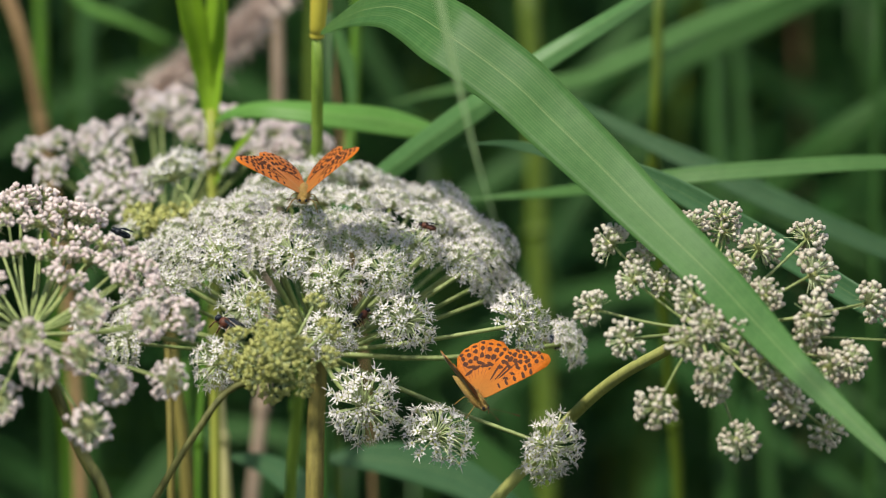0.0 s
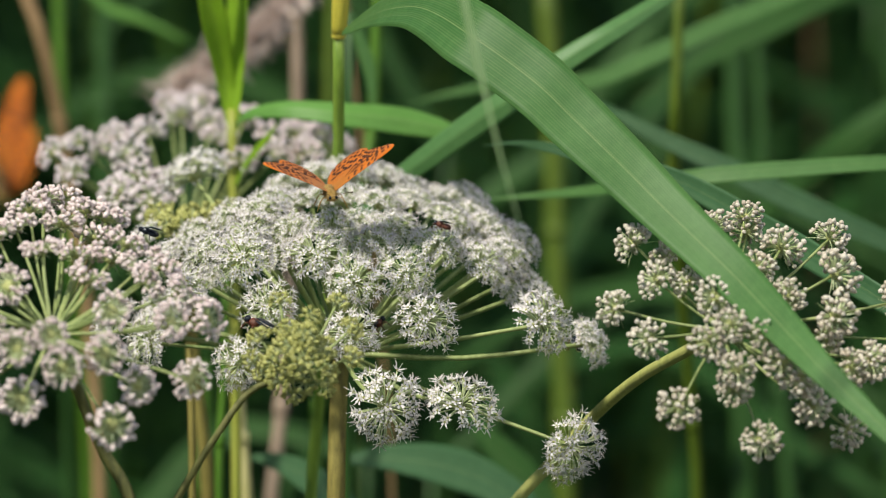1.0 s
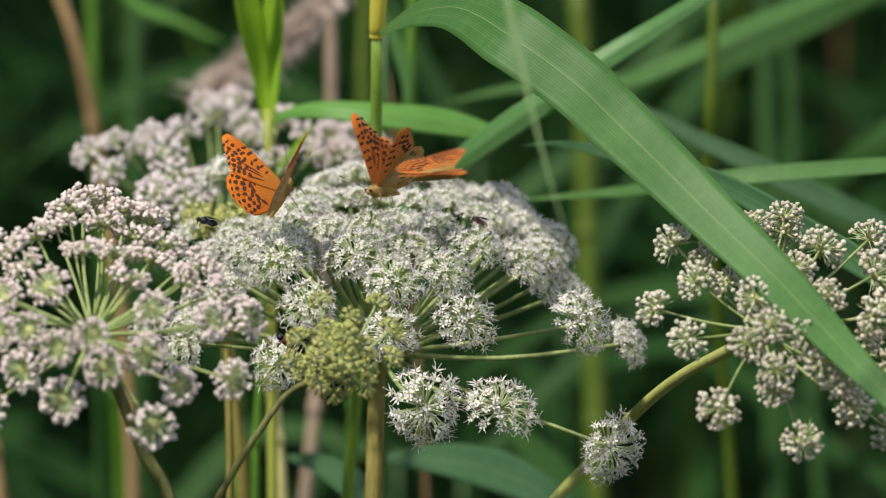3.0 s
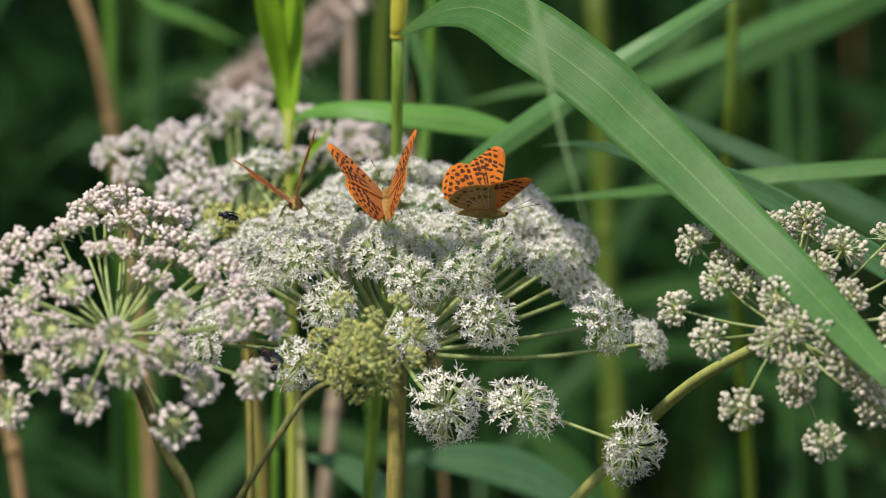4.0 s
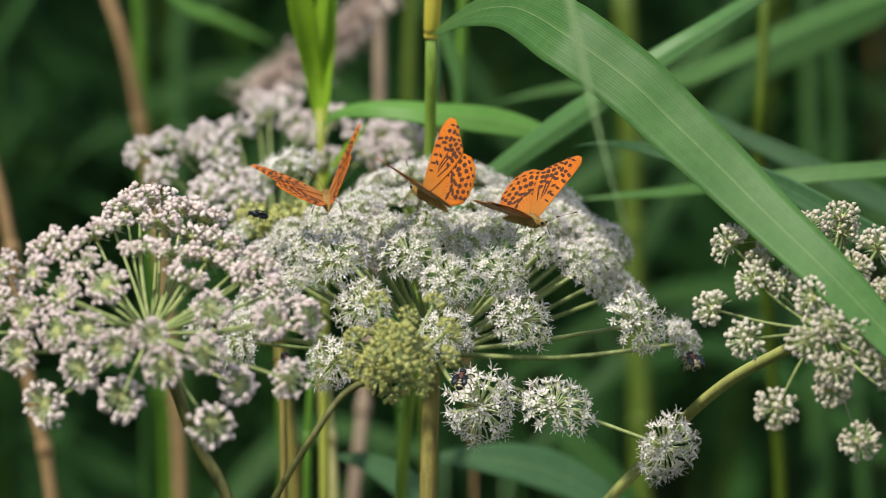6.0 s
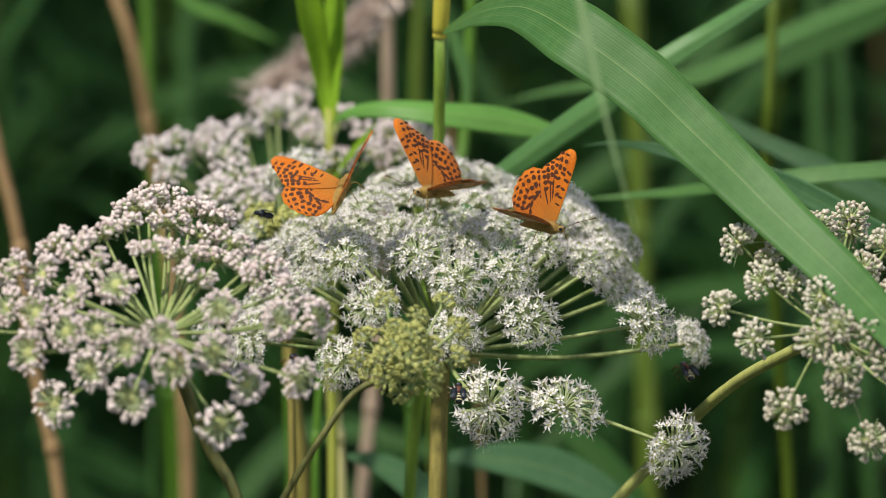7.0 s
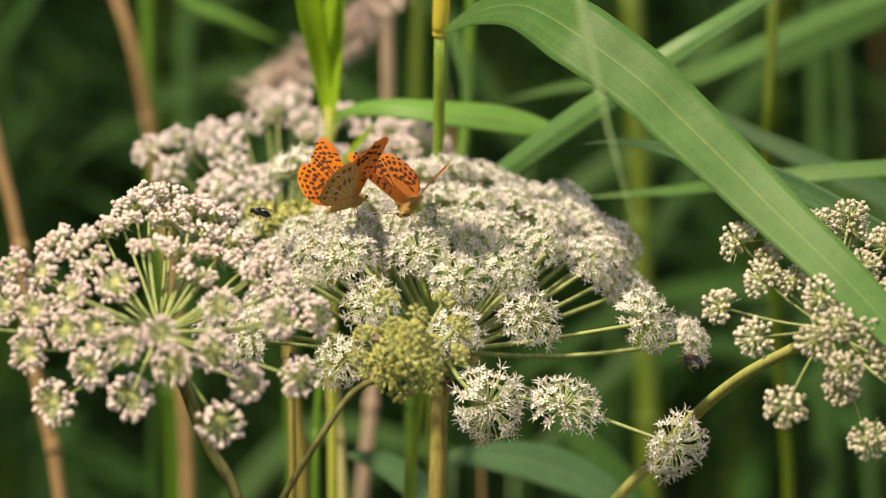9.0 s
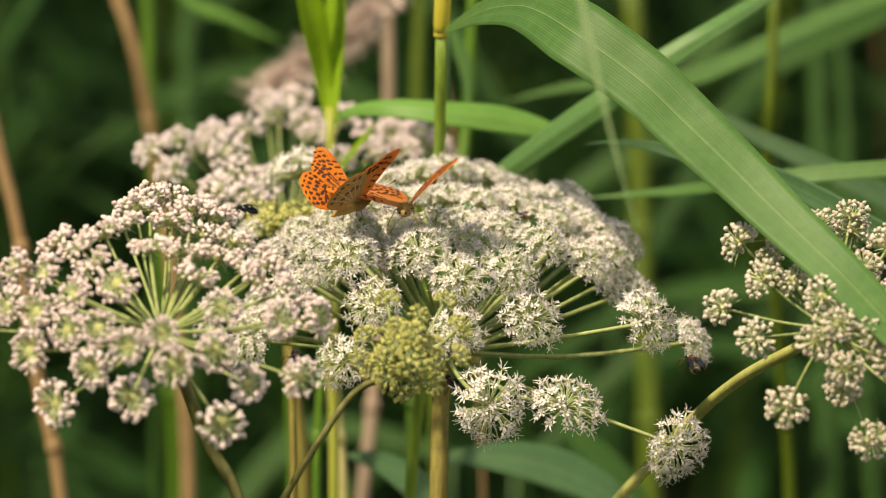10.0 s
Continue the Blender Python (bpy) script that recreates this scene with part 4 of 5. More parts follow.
umbel_white = tagged(new("umbel_plant"), "umbel plant with round white buds on a bent stem", "flower")
hub = (0.1518, 1.9482, 1.2245)
stem(umbel_white, [(0.0, 2.2, -0.03), (0.0, 2.18, 0.6), (0.012, 2.14, 1.0), (0.0708, 2.1074, 1.1148), (0.0887, 2.1010, 1.1371), (0.1048, 2.0845, 1.1597), (0.1223, 2.0285, 1.1889), (0.1410, 1.9716, 1.2128), hub], 0.0027, 0.0024, M["stem_green"], n=60, label="bent ribbed green stem")
tilt = (0.15, -0.8, 0.5)
OUTER = [
    ((0.1068, 1.9503, 1.2337), 0.0165), ((0.1196, 1.9332, 1.2241), 0.0165), ((0.1153, 1.9697, 1.2578), 0.0165), ((0.1235, 1.9523, 1.2459), 0.017), ((0.1367, 1.9520, 1.2453), 0.0145), ((0.1470, 1.9261, 1.2431), 0.0165),
    ((0.1432, 1.9082, 1.2278), 0.016), ((0.1314, 1.9037, 1.2013), 0.0165), ((0.1546, 1.9012, 1.2175), 0.0155), ((0.1540, 1.9048, 1.2090), 0.0145), ((0.1648, 1.9011, 1.1885), 0.0165), ((0.1663, 1.9034, 1.2309), 0.0145),
    ((0.1728, 1.9016, 1.2207), 0.0175), ((0.1801, 1.9052, 1.2129), 0.0165), ((0.1854, 1.9081, 1.2012), 0.0165), ((0.2022, 1.9259, 1.1878), 0.0165), ((0.1975, 1.9340, 1.2332), 0.019), ((0.1948, 1.9424, 1.2233), 0.0165),
    ((0.1787, 1.9406, 1.2410), 0.016), ((0.1679, 1.9674, 1.2481), 0.0155), ((0.1785, 1.9785, 1.2545), 0.018),
]
OUTER_TOO = [
    ((0.1995, 1.9985, 1.2540), 0.0155), ((0.2000, 1.9665, 1.2452), 0.0205), ((0.2031, 1.9303, 1.2127), 0.0165), ((0.2115, 1.9306, 1.2148), 0.0165), ((0.2223, 1.9641, 1.2331), 0.0165), ((0.1642, 2.0005, 1.2629), 0.016),
    ((0.1648, 1.9994, 1.2566), 0.014), ((0.1491, 1.9902, 1.2610), 0.0155), ((0.1522, 1.9044, 1.2356), 0.0145), ((0.1286, 1.9685, 1.2518), 0.014), ((0.2310, 1.9417, 1.2216), 0.0165),
]
umbel(umbel_white, hub, OUTER, "white", axis=tilt, thick=0.0007, seed=8, singles=6)
umbel(umbel_white, hub, OUTER_TOO, "white", axis=tilt, thick=0.0007, seed=9)

umbel_back = tagged(new("umbel_plant"), "umbel plant with pinkish white flowers behind the dome", "flower")
hub = (-0.0748, 2.3246, 1.1930)
stem(umbel_back, [(-0.12, 2.42, -0.03), (-0.1, 2.4, 0.6), (-0.0645, 2.3129, 1.0689), (-0.0708, 2.3150, 1.1386), hub], 0.0042, 0.0028, M["stem"])
MASS = [
    ((-0.1357, 2.3027, 1.2412), 0.0168), ((-0.1238, 2.3134, 1.2446), 0.0143), ((-0.1248, 2.2812, 1.2347), 0.0176), ((-0.1085, 2.3337, 1.2444), 0.0168), ((-0.0993, 2.3027, 1.2412), 0.0185),
    ((-0.0931, 2.3441, 1.2455), 0.0176), ((-0.0930, 2.2612, 1.2366), 0.0185), ((-0.1011, 2.2402, 1.2323), 0.0176), ((-0.0868, 2.2299, 1.2314), 0.0185),
    ((-0.0785, 2.3850, 1.2475), 0.0176), ((-0.0851, 2.4056, 1.2491), 0.0151), ((-0.0716, 2.4057, 1.2499), 0.0176), ((-0.0640, 2.3744, 1.2447), 0.0176), ((-0.0479, 2.3747, 1.2463), 0.0168),
]
MASS_TOO = [
    ((-0.0341, 2.3433, 1.2413), 0.0168), ((-0.0223, 2.3537, 1.2424), 0.0168), ((-0.0090, 2.3535, 1.2414), 0.0168), ((-0.0162, 2.3126, 1.2397), 0.0168), ((-0.0311, 2.3124, 1.2389), 0.0160), ((-0.0590, 2.3336, 1.2436), 0.0168),
    ((-0.0478, 2.3021, 1.2379), 0.0160), ((-0.0802, 2.2607, 1.2333), 0.0185), ((-0.1138, 2.3226, 1.2392), 0.0160), ((-0.0011, 2.3527, 1.2367), 0.0151),
]
umbel(umbel_back, hub, MASS, "back", thick=0.0009, seed=10, lean=0.5, singles=10)
umbel(umbel_back, hub, MASS_TOO, "back", thick=0.0009, seed=12, lean=0.5)

umbel_green = tagged(new("umbel_plant"), "young umbel with yellow-green unopened buds before the main stem", "flower")
hub = (-0.0167, 1.9314, 1.2088)
stem(umbel_green, [(-0.14, 2.03, -0.03), (-0.13, 2.02, 0.6), (-0.0760, 1.9290, 1.1378), (-0.0626, 1.9280, 1.1605), (-0.0481, 1.9271, 1.1845), (-0.0317, 1.9308, 1.2051), hub], 0.0019, 0.0013, M["stem_dark"], label="thin brown stem")
TUFT = [
    ((-0.0219, 1.944, 1.2386), 0.0095), ((-0.0305, 1.934, 1.226), 0.0105), ((-0.0337, 1.9419, 1.215), 0.0084), ((0.0013, 1.9439, 1.2379), 0.0084), ((0.0072, 1.9407, 1.2278), 0.0095), ((-0.0089, 1.9245, 1.2358), 0.0084), ((-0.0176, 1.9279, 1.2303), 0.0105), ((-0.0103, 1.9116, 1.2307), 0.0115), ((-0.0045, 1.9164, 1.2249), 0.0115), ((-0.0195, 1.9173, 1.2252), 0.0110), ((-0.0249, 1.9281, 1.2186), 0.0105), ((-0.012, 1.9086, 1.2216), 0.0121), ((-0.0019, 1.9293, 1.2148), 0.0110), ((-0.0296, 1.9386, 1.2109), 0.0095), ((-0.0222, 1.9242, 1.21), 0.0110), ((-0.0104, 1.9263, 1.2087), 0.0110), ((-0.003, 1.9246, 1.2081), 0.0095), ((-0.0159, 1.9318, 1.2015), 0.0095), ((0.0075, 1.9305, 1.2185), 0.0095), ((-0.0165, 1.9233, 1.2156), 0.0105),
]
umbel(umbel_green, hub, TUFT, "green", axis=(0, -0.4, 0.9), thick=0.0007, seed=13, singles=20)

umbel_low = tagged(new("umbel_plant"), "young yellow-green umbel between the flower heads", "flower")
hub = (-0.0673, 2.1653, 1.2110)
stem(umbel_low, [(-0.09, 2.24, -0.03), (-0.08, 2.22, 0.6), (-0.0648, 2.1470, 1.1070), hub], 0.0026, 0.0016, M["stem"])
TUFT = [((-0.0804, 2.1597, 1.2363), 0.013), ((-0.0720, 2.1495, 1.2365), 0.014), ((-0.0642, 2.1496, 1.2370), 0.015), ((-0.0572, 2.1597, 1.2363), 0.013), ((-0.0676, 2.1388, 1.2334), 0.013), ((-0.0760, 2.1391, 1.2349), 0.012), ((-0.0513, 2.1697, 1.2356), 0.012)]
umbel(umbel_low, hub, TUFT, "green", thick=0.0007, seed=14, singles=7)

# ---- insects ----


def outline(points, n):
    """A closed smooth outline through points, n steps between each two."""
    p = [np.array(q, float) for q in points]
    out = []
    k = len(p)
    for j in range(k):
        a, b, c, d = p[j - 1], p[j], p[(j + 1) % k], p[(j + 2) % k]
        for i in range(n):
            f = i / n
            out.append(0.5 * (2 * b + (c - a) * f + (2 * a - 5 * b + 4 * c - d) * f * f + (3 * b - a - 3 * c + d) * f ** 3))
    return out


def wing_plate(edge, hinge, sign, z0, camber, thick=0.00012):
    """A thin cambered wing plate: rings from the hinge out to the outline; upper, lower and rim faces."""
    rings = 6
    h = np.array(hinge)
    verts, faces, slots = [], [], []
    n = len(edge)

    def lift(q):
        return z0 + camber * (q[0] / 30) * (1 - q[0] / 34) * 4
    for side in (1, -1):
        for r in range(1, rings + 1):
            for e in edge:
                q = h + (e - h) * r / rings
                verts.append((sign * q[0] * 1e-3, q[1] * 1e-3, (lift(q)) * 1e-3 + side * thick / 2))
        verts.append((sign * h[0] * 1e-3, h[1] * 1e-3, lift(h) * 1e-3 + side * thick / 2))
    blk = rings * n + 1
    for s in (0, 1):
        o = s * blk
        quads = [(o + rings * n, o + i, o + (i + 1) % n) for i in range(n)]
        for r in range(rings - 1):
            for i in range(n):
                quads.append((o + r * n + i, o + (r + 1) * n + i, o + (r + 1) * n + (i + 1) % n, o + r * n + (i + 1) % n))
        flip = (s == 1) != (sign < 0)
        faces += [q[::-1] if flip else q for q in quads]
        slots += [s] * len(quads)
    o = (rings - 1) * n
    for i in range(n):
        q = (o + i, blk + o + i, blk + o + (i + 1) % n, o + (i + 1) % n)
        faces.append(q[::-1] if sign < 0 else q)
        slots.append(0)
    return verts, faces, slots, lift


def marks(spots, sign, lift, up=1):
    """Dark wing marks as small plates lying on the upper side: (x, y, length, breadth, turn)."""
    pieces = []
    rnd = random.Random(2)
    for x, y, a, b, w in spots:
        c, s = math.cos(radians(w)), math.sin(radians(w))
        ring = []
        for i in range(10):
            t = i * math.tau / 10
            k = rnd.uniform(0.75, 1.2)
            u, v = math.cos(t) * a * 0.56 * k, math.sin(t) * b * 0.53 * k
            q = (x + c * u - s * v, y + s * u + c * v)
            ring.append((sign * q[0] * 1e-3, q[1] * 1e-3, lift(q) * 1e-3 + up * 0.00011))
        pieces.append((ring, [tuple(range(10)) if sign * up > 0 else tuple(range(10))[::-1]], 0))
    return pieces


FORE = [(0.5, 3.5), (8, 9), (18, 15.5), (25.5, 19.8), (30, 20.8), (32.6, 18.6), (32, 14), (29.8, 9), (28, 4.2), (25.5, 0.5), (18, -1.5), (8, -2.0), (0.5, -1)]
HIND = [(0.5, 1.0), (9, 1.5), (20, 1), (25.5, -1.5), (27.5, -6), (26.5, -11), (23.5, -15), (19.5, -18), (15, -20), (10, -20.5), (6, -18), (2.5, -13), (0.6, -6)]


def cells(hinge, margin, n, rows, bars, streaks):
    """Marks of a wing, cell by cell between its veins: spot rows (share of the way out, along, across), a zigzag of bars, streaks along veins."""
    h, e = np.array(hinge), np.array(margin, float)
    far = np.concatenate([[0], np.cumsum(np.linalg.norm(np.diff(e, axis=0), axis=1))])
    at = [np.array([np.interp(u * far[-1], far, e[:, 0]), np.interp(u * far[-1], far, e[:, 1])]) for u in np.linspace(0, 1, 2 * n + 1)]
    spots, zigzag, veins, brands = [], [], [], []
    for i in range(n):
        d = at[2 * i + 1] - h
        w = math.degrees(math.atan2(d[1], d[0]))
        odd = 0.02 * math.sin(i * 2.3 + len(margin))
        for r, a, b in rows:
            spots.append((*(h + d * (r + odd)), a * (1 + 6 * odd), b * (1 - 5 * odd), w))
        for r, a, b in bars:
            zigzag.append((*(h + d * (r + (0.035 if i % 2 else -0.025))), a, b, w + (18 if i % 2 else -18)))
    for i in range(n + 1):
        d = at[2 * i] - h
        w = math.degrees(math.atan2(d[1], d[0]))
        veins.append((*(h + d * 0.66), 0.62 * np.linalg.norm(d), 0.42, w))
        if i in streaks:
            brands.append((*(h + d * 0.52), 0.36 * np.linalg.norm(d), 0.85, w))
    return spots, zigzag + brands, veins


FORE_SPOTS, FORE_BARS, FORE_VEINS = cells((1.5, 1.5), [(25, 0.5), (28, 4.2), (29.8, 9), (32, 14), (31.4, 19)], 6, [(0.965, 1.2, 2.5), (0.875, 2.1, 2.2), (0.765, 2.4, 2.4)], [(0.645, 1.6, 2.8)], (0, 2, 3))
FORE_BARS += [(8.5, 6.2, 1.0, 2.6, 30), (11.6, 8.4, 1.2, 3.0, 34), (15.0, 10.8, 1.3, 3.2, 38), (18.4, 13.4, 1.4, 3.2, 40), (21.6, 15.6, 1.4, 3.0, 42), (13.2, 7.0, 1.2, 2.6, -20), (16.6, 8.4, 1.3, 2.8, -10)]
HIND_SPOTS, HIND_BARS, HIND_VEINS = cells((1, -1), [(25, -2.5), (27, -6), (26, -11), (23, -15), (19, -18), (14.5, -20), (9.5, -20)], 7, [(0.955, 1.2, 2.3), (0.85, 2.2, 2.3), (0.71, 2.5, 2.5)], [(0.54, 1.6, 4.1)], ())


def swept(rows, turn=-13.0, k=0.83):
    """Wing outlines and marks turned back about the hinge, at life size."""
    c, s = math.cos(radians(turn)) * k, math.sin(radians(turn)) * k
    return [(c * r[0] - s * r[1], s * r[0] + c * r[1], *(q * k for q in r[2:4]), *(q + turn for q in r[4:])) for r in rows]


FORE, HIND = swept(FORE, -20, 0.87), swept(HIND, -14, 0.86)
FORE_SPOTS, FORE_BARS, FORE_VEINS = (swept(q, -20, 0.87) for q in (FORE_SPOTS, FORE_BARS, FORE_VEINS))
HIND_SPOTS, HIND_BARS, HIND_VEINS = (swept(q, -14, 0.86) for q in (HIND_SPOTS, HIND_BARS, HIND_VEINS))


def scallop(edge, hinge, depth=0.1):
    h = np.array(hinge)
    out = []
    for i, e in enumerate(edge):
        far = np.linalg.norm(e - h)
        out.append(e + (e - h) / max(far, 1e-6) * (depth * math.sin(i * 1.57) if far > 17 else 0))
    return out


def wing(name, sign, parent):
    """One side's fore- and hindwing with dark marks above; turns about its hinge."""
    fore, hind = scallop(outline(FORE, 4), (0.5, 1)), scallop(outline(HIND, 4), (0.5, -1), 0.22)
    v, f, s, lift = wing_plate(hind, (0.6, -2), sign, 0.0, 0.6)
    pieces = [(v, f, [2 if q == 1 else q for q in s])]
    v2, f2, s2, lift2 = wing_plate(fore, (0.6, 0.5), sign, 0.35, 0.6)
    pieces.append((v2, f2, s2))
    verts, faces, slots = [], [], []
    for a, b, c in pieces:
        o = len(verts)
        verts += a
        faces += [tuple(i + o for i in q) for q in b]
        slots += c
    ob = part(name, verts, faces, [M["wing"], M["wing_under"], M["wing_under_hind"]], parent, slots=slots)
    a, b, c = joined(marks(HIND_SPOTS + HIND_BARS, sign, lift) + marks(FORE_SPOTS + FORE_BARS, sign, lift2) + marks(FORE_SPOTS[1::3] + FORE_SPOTS[2::3] + FORE_BARS[9:], sign, lift2, -1))
    e, g, h = joined(marks(HIND_VEINS, sign, lambda q: lift(q) - 0.04) + marks(FORE_VEINS, sign, lambda q: lift2(q) - 0.04))
    tagged(part("venation", e, g, M["vein"], ob, "rust-coloured veins", smooth=False), kind="stuff")
    low = marks(HIND_SPOTS[1::3] + HIND_BARS, sign, lift, -1)
    e, g, h = joined(low)
    part("underside_pattern", e, g, M["brown_spot"], ob, "brown spots on the underside", smooth=False)
    bars = marks(swept([(14, -2.0, 18, 0.8, -3), (14, -4.6, 19, 0.9, -14), (13, -7.4, 18, 0.9, -26), (11, -10, 17, 0.9, -40), (8.6, -12, 15, 0.8, -54), (21, -8, 1.0, 9, 26)], -14, 0.86), sign, lambda q: lift(q) - 0.06, -1)
    e, g, h = joined(bars)
    part("underside_streak", e, g, M["silver"], ob, "silvery streaks on the hindwing underside", smooth=False)
    part("wing_pattern", a, b, M["spot"], ob, "dark brown spots and streaks", smooth=False)
    return ob


def butterfly(label):
    """Forward is +y, up is +z; the origin lies under the thorax."""
    th = new("butterfly")
    pieces = [(*ball((0, 0.001, 0.001), 0.0029, (0.9, 1.5, 0.95), 2), 0), (*ball((0, 0.006, 0.0012), 0.0016, (1, 0.9, 0.9), 2), 0)]
    hair = random.Random(3)
    for d in dome(230, 0, 130, hair):
        root = Vector((d.x * 0.0024, 0.001 + d.y * 0.0042, 0.001 + d.z * 0.0025))
        tip = root + (d + Vector((hair.uniform(-0.4, 0.4), hair.uniform(-0.9, 0.1), hair.uniform(-0.4, 0.4)))) * hair.uniform(0.001, 0.0019)
        w = d.cross(Vector((0, 1, 0.2))).normalized() * 0.00016
        pieces.append(([root - w, root + w, root + d.cross(w).normalized() * 0.00016, tip], [(0, 1, 3), (1, 2, 3), (2, 0, 3)], 0))
    v, f, s = joined(pieces)
    part("thorax", v, f, M["body"], th, "furry golden-brown thorax and head")
    p = spline([(0, -0.001, 0.001), (0, -0.007, 0.0008), (0, -0.0145, -0.0006)], 10)
    v, f = tube(p, [0.002, 0.0024, 0.0025, 0.0025, 0.0024, 0.0022, 0.0019, 0.0016, 0.0012, 0.0008, 0.0002], 10)
    part("abdomen", v, f, M["body"], th)
    for sx in (-1, 1):
        p = spline([(sx * 0.0006, 0.007, 0.0018), (sx * 0.003, 0.0125, 0.005), (sx * 0.0062, 0.0185, 0.0075)], 8)
        v, f = tube(p, [0.00008] * 7 + [0.00015, 0.0003], 6)
        part("antenna", v, f, M["spot"], th)
        v, f = ball((sx * 0.0012, 0.0066, 0.0016), 0.0007, (1, 1, 1), 2)
        part("eye", v, f, M["fly"], th)
        for j in range(2):
            p = spline([(sx * 0.001, 0.002 - 0.003 * j, 0.0), (sx * 0.004, 0.004 - 0.006 * j, 0.0005), (sx * 0.0065, 0.005 - 0.008 * j, -0.0045)], 6)
            v, f = tube(p, [0.0002] * 7, 5)
            part("leg", v, f, M["body"], th)
    wl, wr = wing("wing", -1, th), wing("wing", 1, th)
    tagged(th, label, "butterfly", group="butterflies")
    return th, wl, wr


def insect(name, label, length, material, second, striped=False):
    """A small fly or wasp, forward +y: head, thorax, abdomen, wings, legs."""
    th = new(name)
    k = length
    part("thorax", *ball((0, 0.1 * k, 0), 0.2 * k, (0.9, 1.1, 0.9), 2), material, th)
    part("head", *ball((0, 0.38 * k, 0), 0.14 * k, (1.1, 0.8, 0.9), 2), second, th)
    part("abdomen", *ball((0, -0.27 * k, -0.02 * k), 0.2 * k, (0.9, 1.5, 0.8), 2), second if striped else material, th)
    for j in range(3 if striped else 0):
        q = 0.2 * k * math.sqrt(max(0.1, 1 - ((0.12 - 0.13 * j) / 0.3) ** 2))
        v, f = tube([(0, (-0.14 - 0.13 * j) * k, -0.02 * k), (0, (-0.18 - 0.13 * j) * k, -0.02 * k)], [q * 0.95, q * 0.95], 12)
        part("stripe", v, f, M["stripe"], th)
    for sx in (-1, 1):
        ring = [(sx * 0.08 * k, 0.15 * k, 0.17 * k), (sx * 0.3 * k, 0.0, 0.2 * k), (sx * 0.34 * k, -0.4 * k, 0.2 * k), (sx * 0.2 * k, -0.58 * k, 0.2 * k), (sx * 0.05 * k, -0.2 * k, 0.18 * k)]
        low = [(a, b, c - 0.012 * k) for a, b, c in ring]
        part("wing", ring + low, [(0, 1, 2, 3, 4), (9, 8, 7, 6, 5)] + [(i, i + 5, (i + 1) % 5 + 5, (i + 1) % 5) for i in range(5)], second, th)
        for j in range(3):
            p = spline([(sx * 0.1 * k, (0.2 - 0.14 * j) * k, -0.1 * k), (sx * 0.35 * k, (0.28 - 0.25 * j) * k, 0.0), (sx * 0.45 * k, (0.32 - 0.32 * j) * k, -0.26 * k)], 5)
            v, f = tube(p, [0.022 * k] * 6, 5)
            part("leg", v, f, material, th)
    return tagged(th, label, "insect")


bf_mid = butterfly("orange black-spotted butterfly on the crown of the flowers")
bf_left = butterfly("orange black-spotted butterfly that flies up from a low flower head")
bf_right = butterfly("orange black-spotted butterfly that flies in and away again")
fly = insect("fly", "glossy black fly beside the green buds", 0.0088, M["fly"], M["fly"])
fly_back = insect("fly", "dark blurred fly behind the flower dome", 0.011, M["fly"], M["fly"])
fly_small = insect("small_fly", "slim brown fly on the white flowers", 0.008, M["fly_brown"], M["fly"])
bee = insect("bee", "small dark brown bee under the flower heads", 0.0125, M["fly_brown"], M["fly"], True)
bee_low = insect("bee", "dark bee on the low flower head", 0.010, M["fly_brown"], M["fly"], True)
bee_side = insect("bee", "brown bee under the outer flower head", 0.011, M["fly_brown"], M["fly"], True)


def fluttering(t0, t1, step=0.05):
    """Times and wing angles of a butterfly in flight."""
    n = int(round((t1 - t0) / step))
    return [(t0 + i * step, 4 if i % 2 else 68) for i in range(n + 1)]


def go(trio, rows, wings, flights=()):
    """Keys a butterfly: rows of seconds, place, heading, pitch, roll; wings: seconds, angle of the left and right wing above level."""
    th, wl, wr = trio
    walk(th, [(t, pose(x, y, z - 0.0026, pitch, roll, heading)) for t, (x, y, z), heading, pitch, roll in rows])
    keys = [(t, a, b) for t, a, b in wings if not any(t0 - 0.02 < t < t1 + 0.02 for t0, t1 in flights)]
    for t0, t1 in flights:
        keys += [(t, a, a) for t, a in fluttering(t0, t1)]
    keys.sort()
    walk(wl, [(t, pose(-0.001, 0, 0.002, 0, a, 0)) for t, a, b in keys])
    walk(wr, [(t, pose(0.001, 0, 0.002, 0, -b, 0)) for t, a, b in keys])


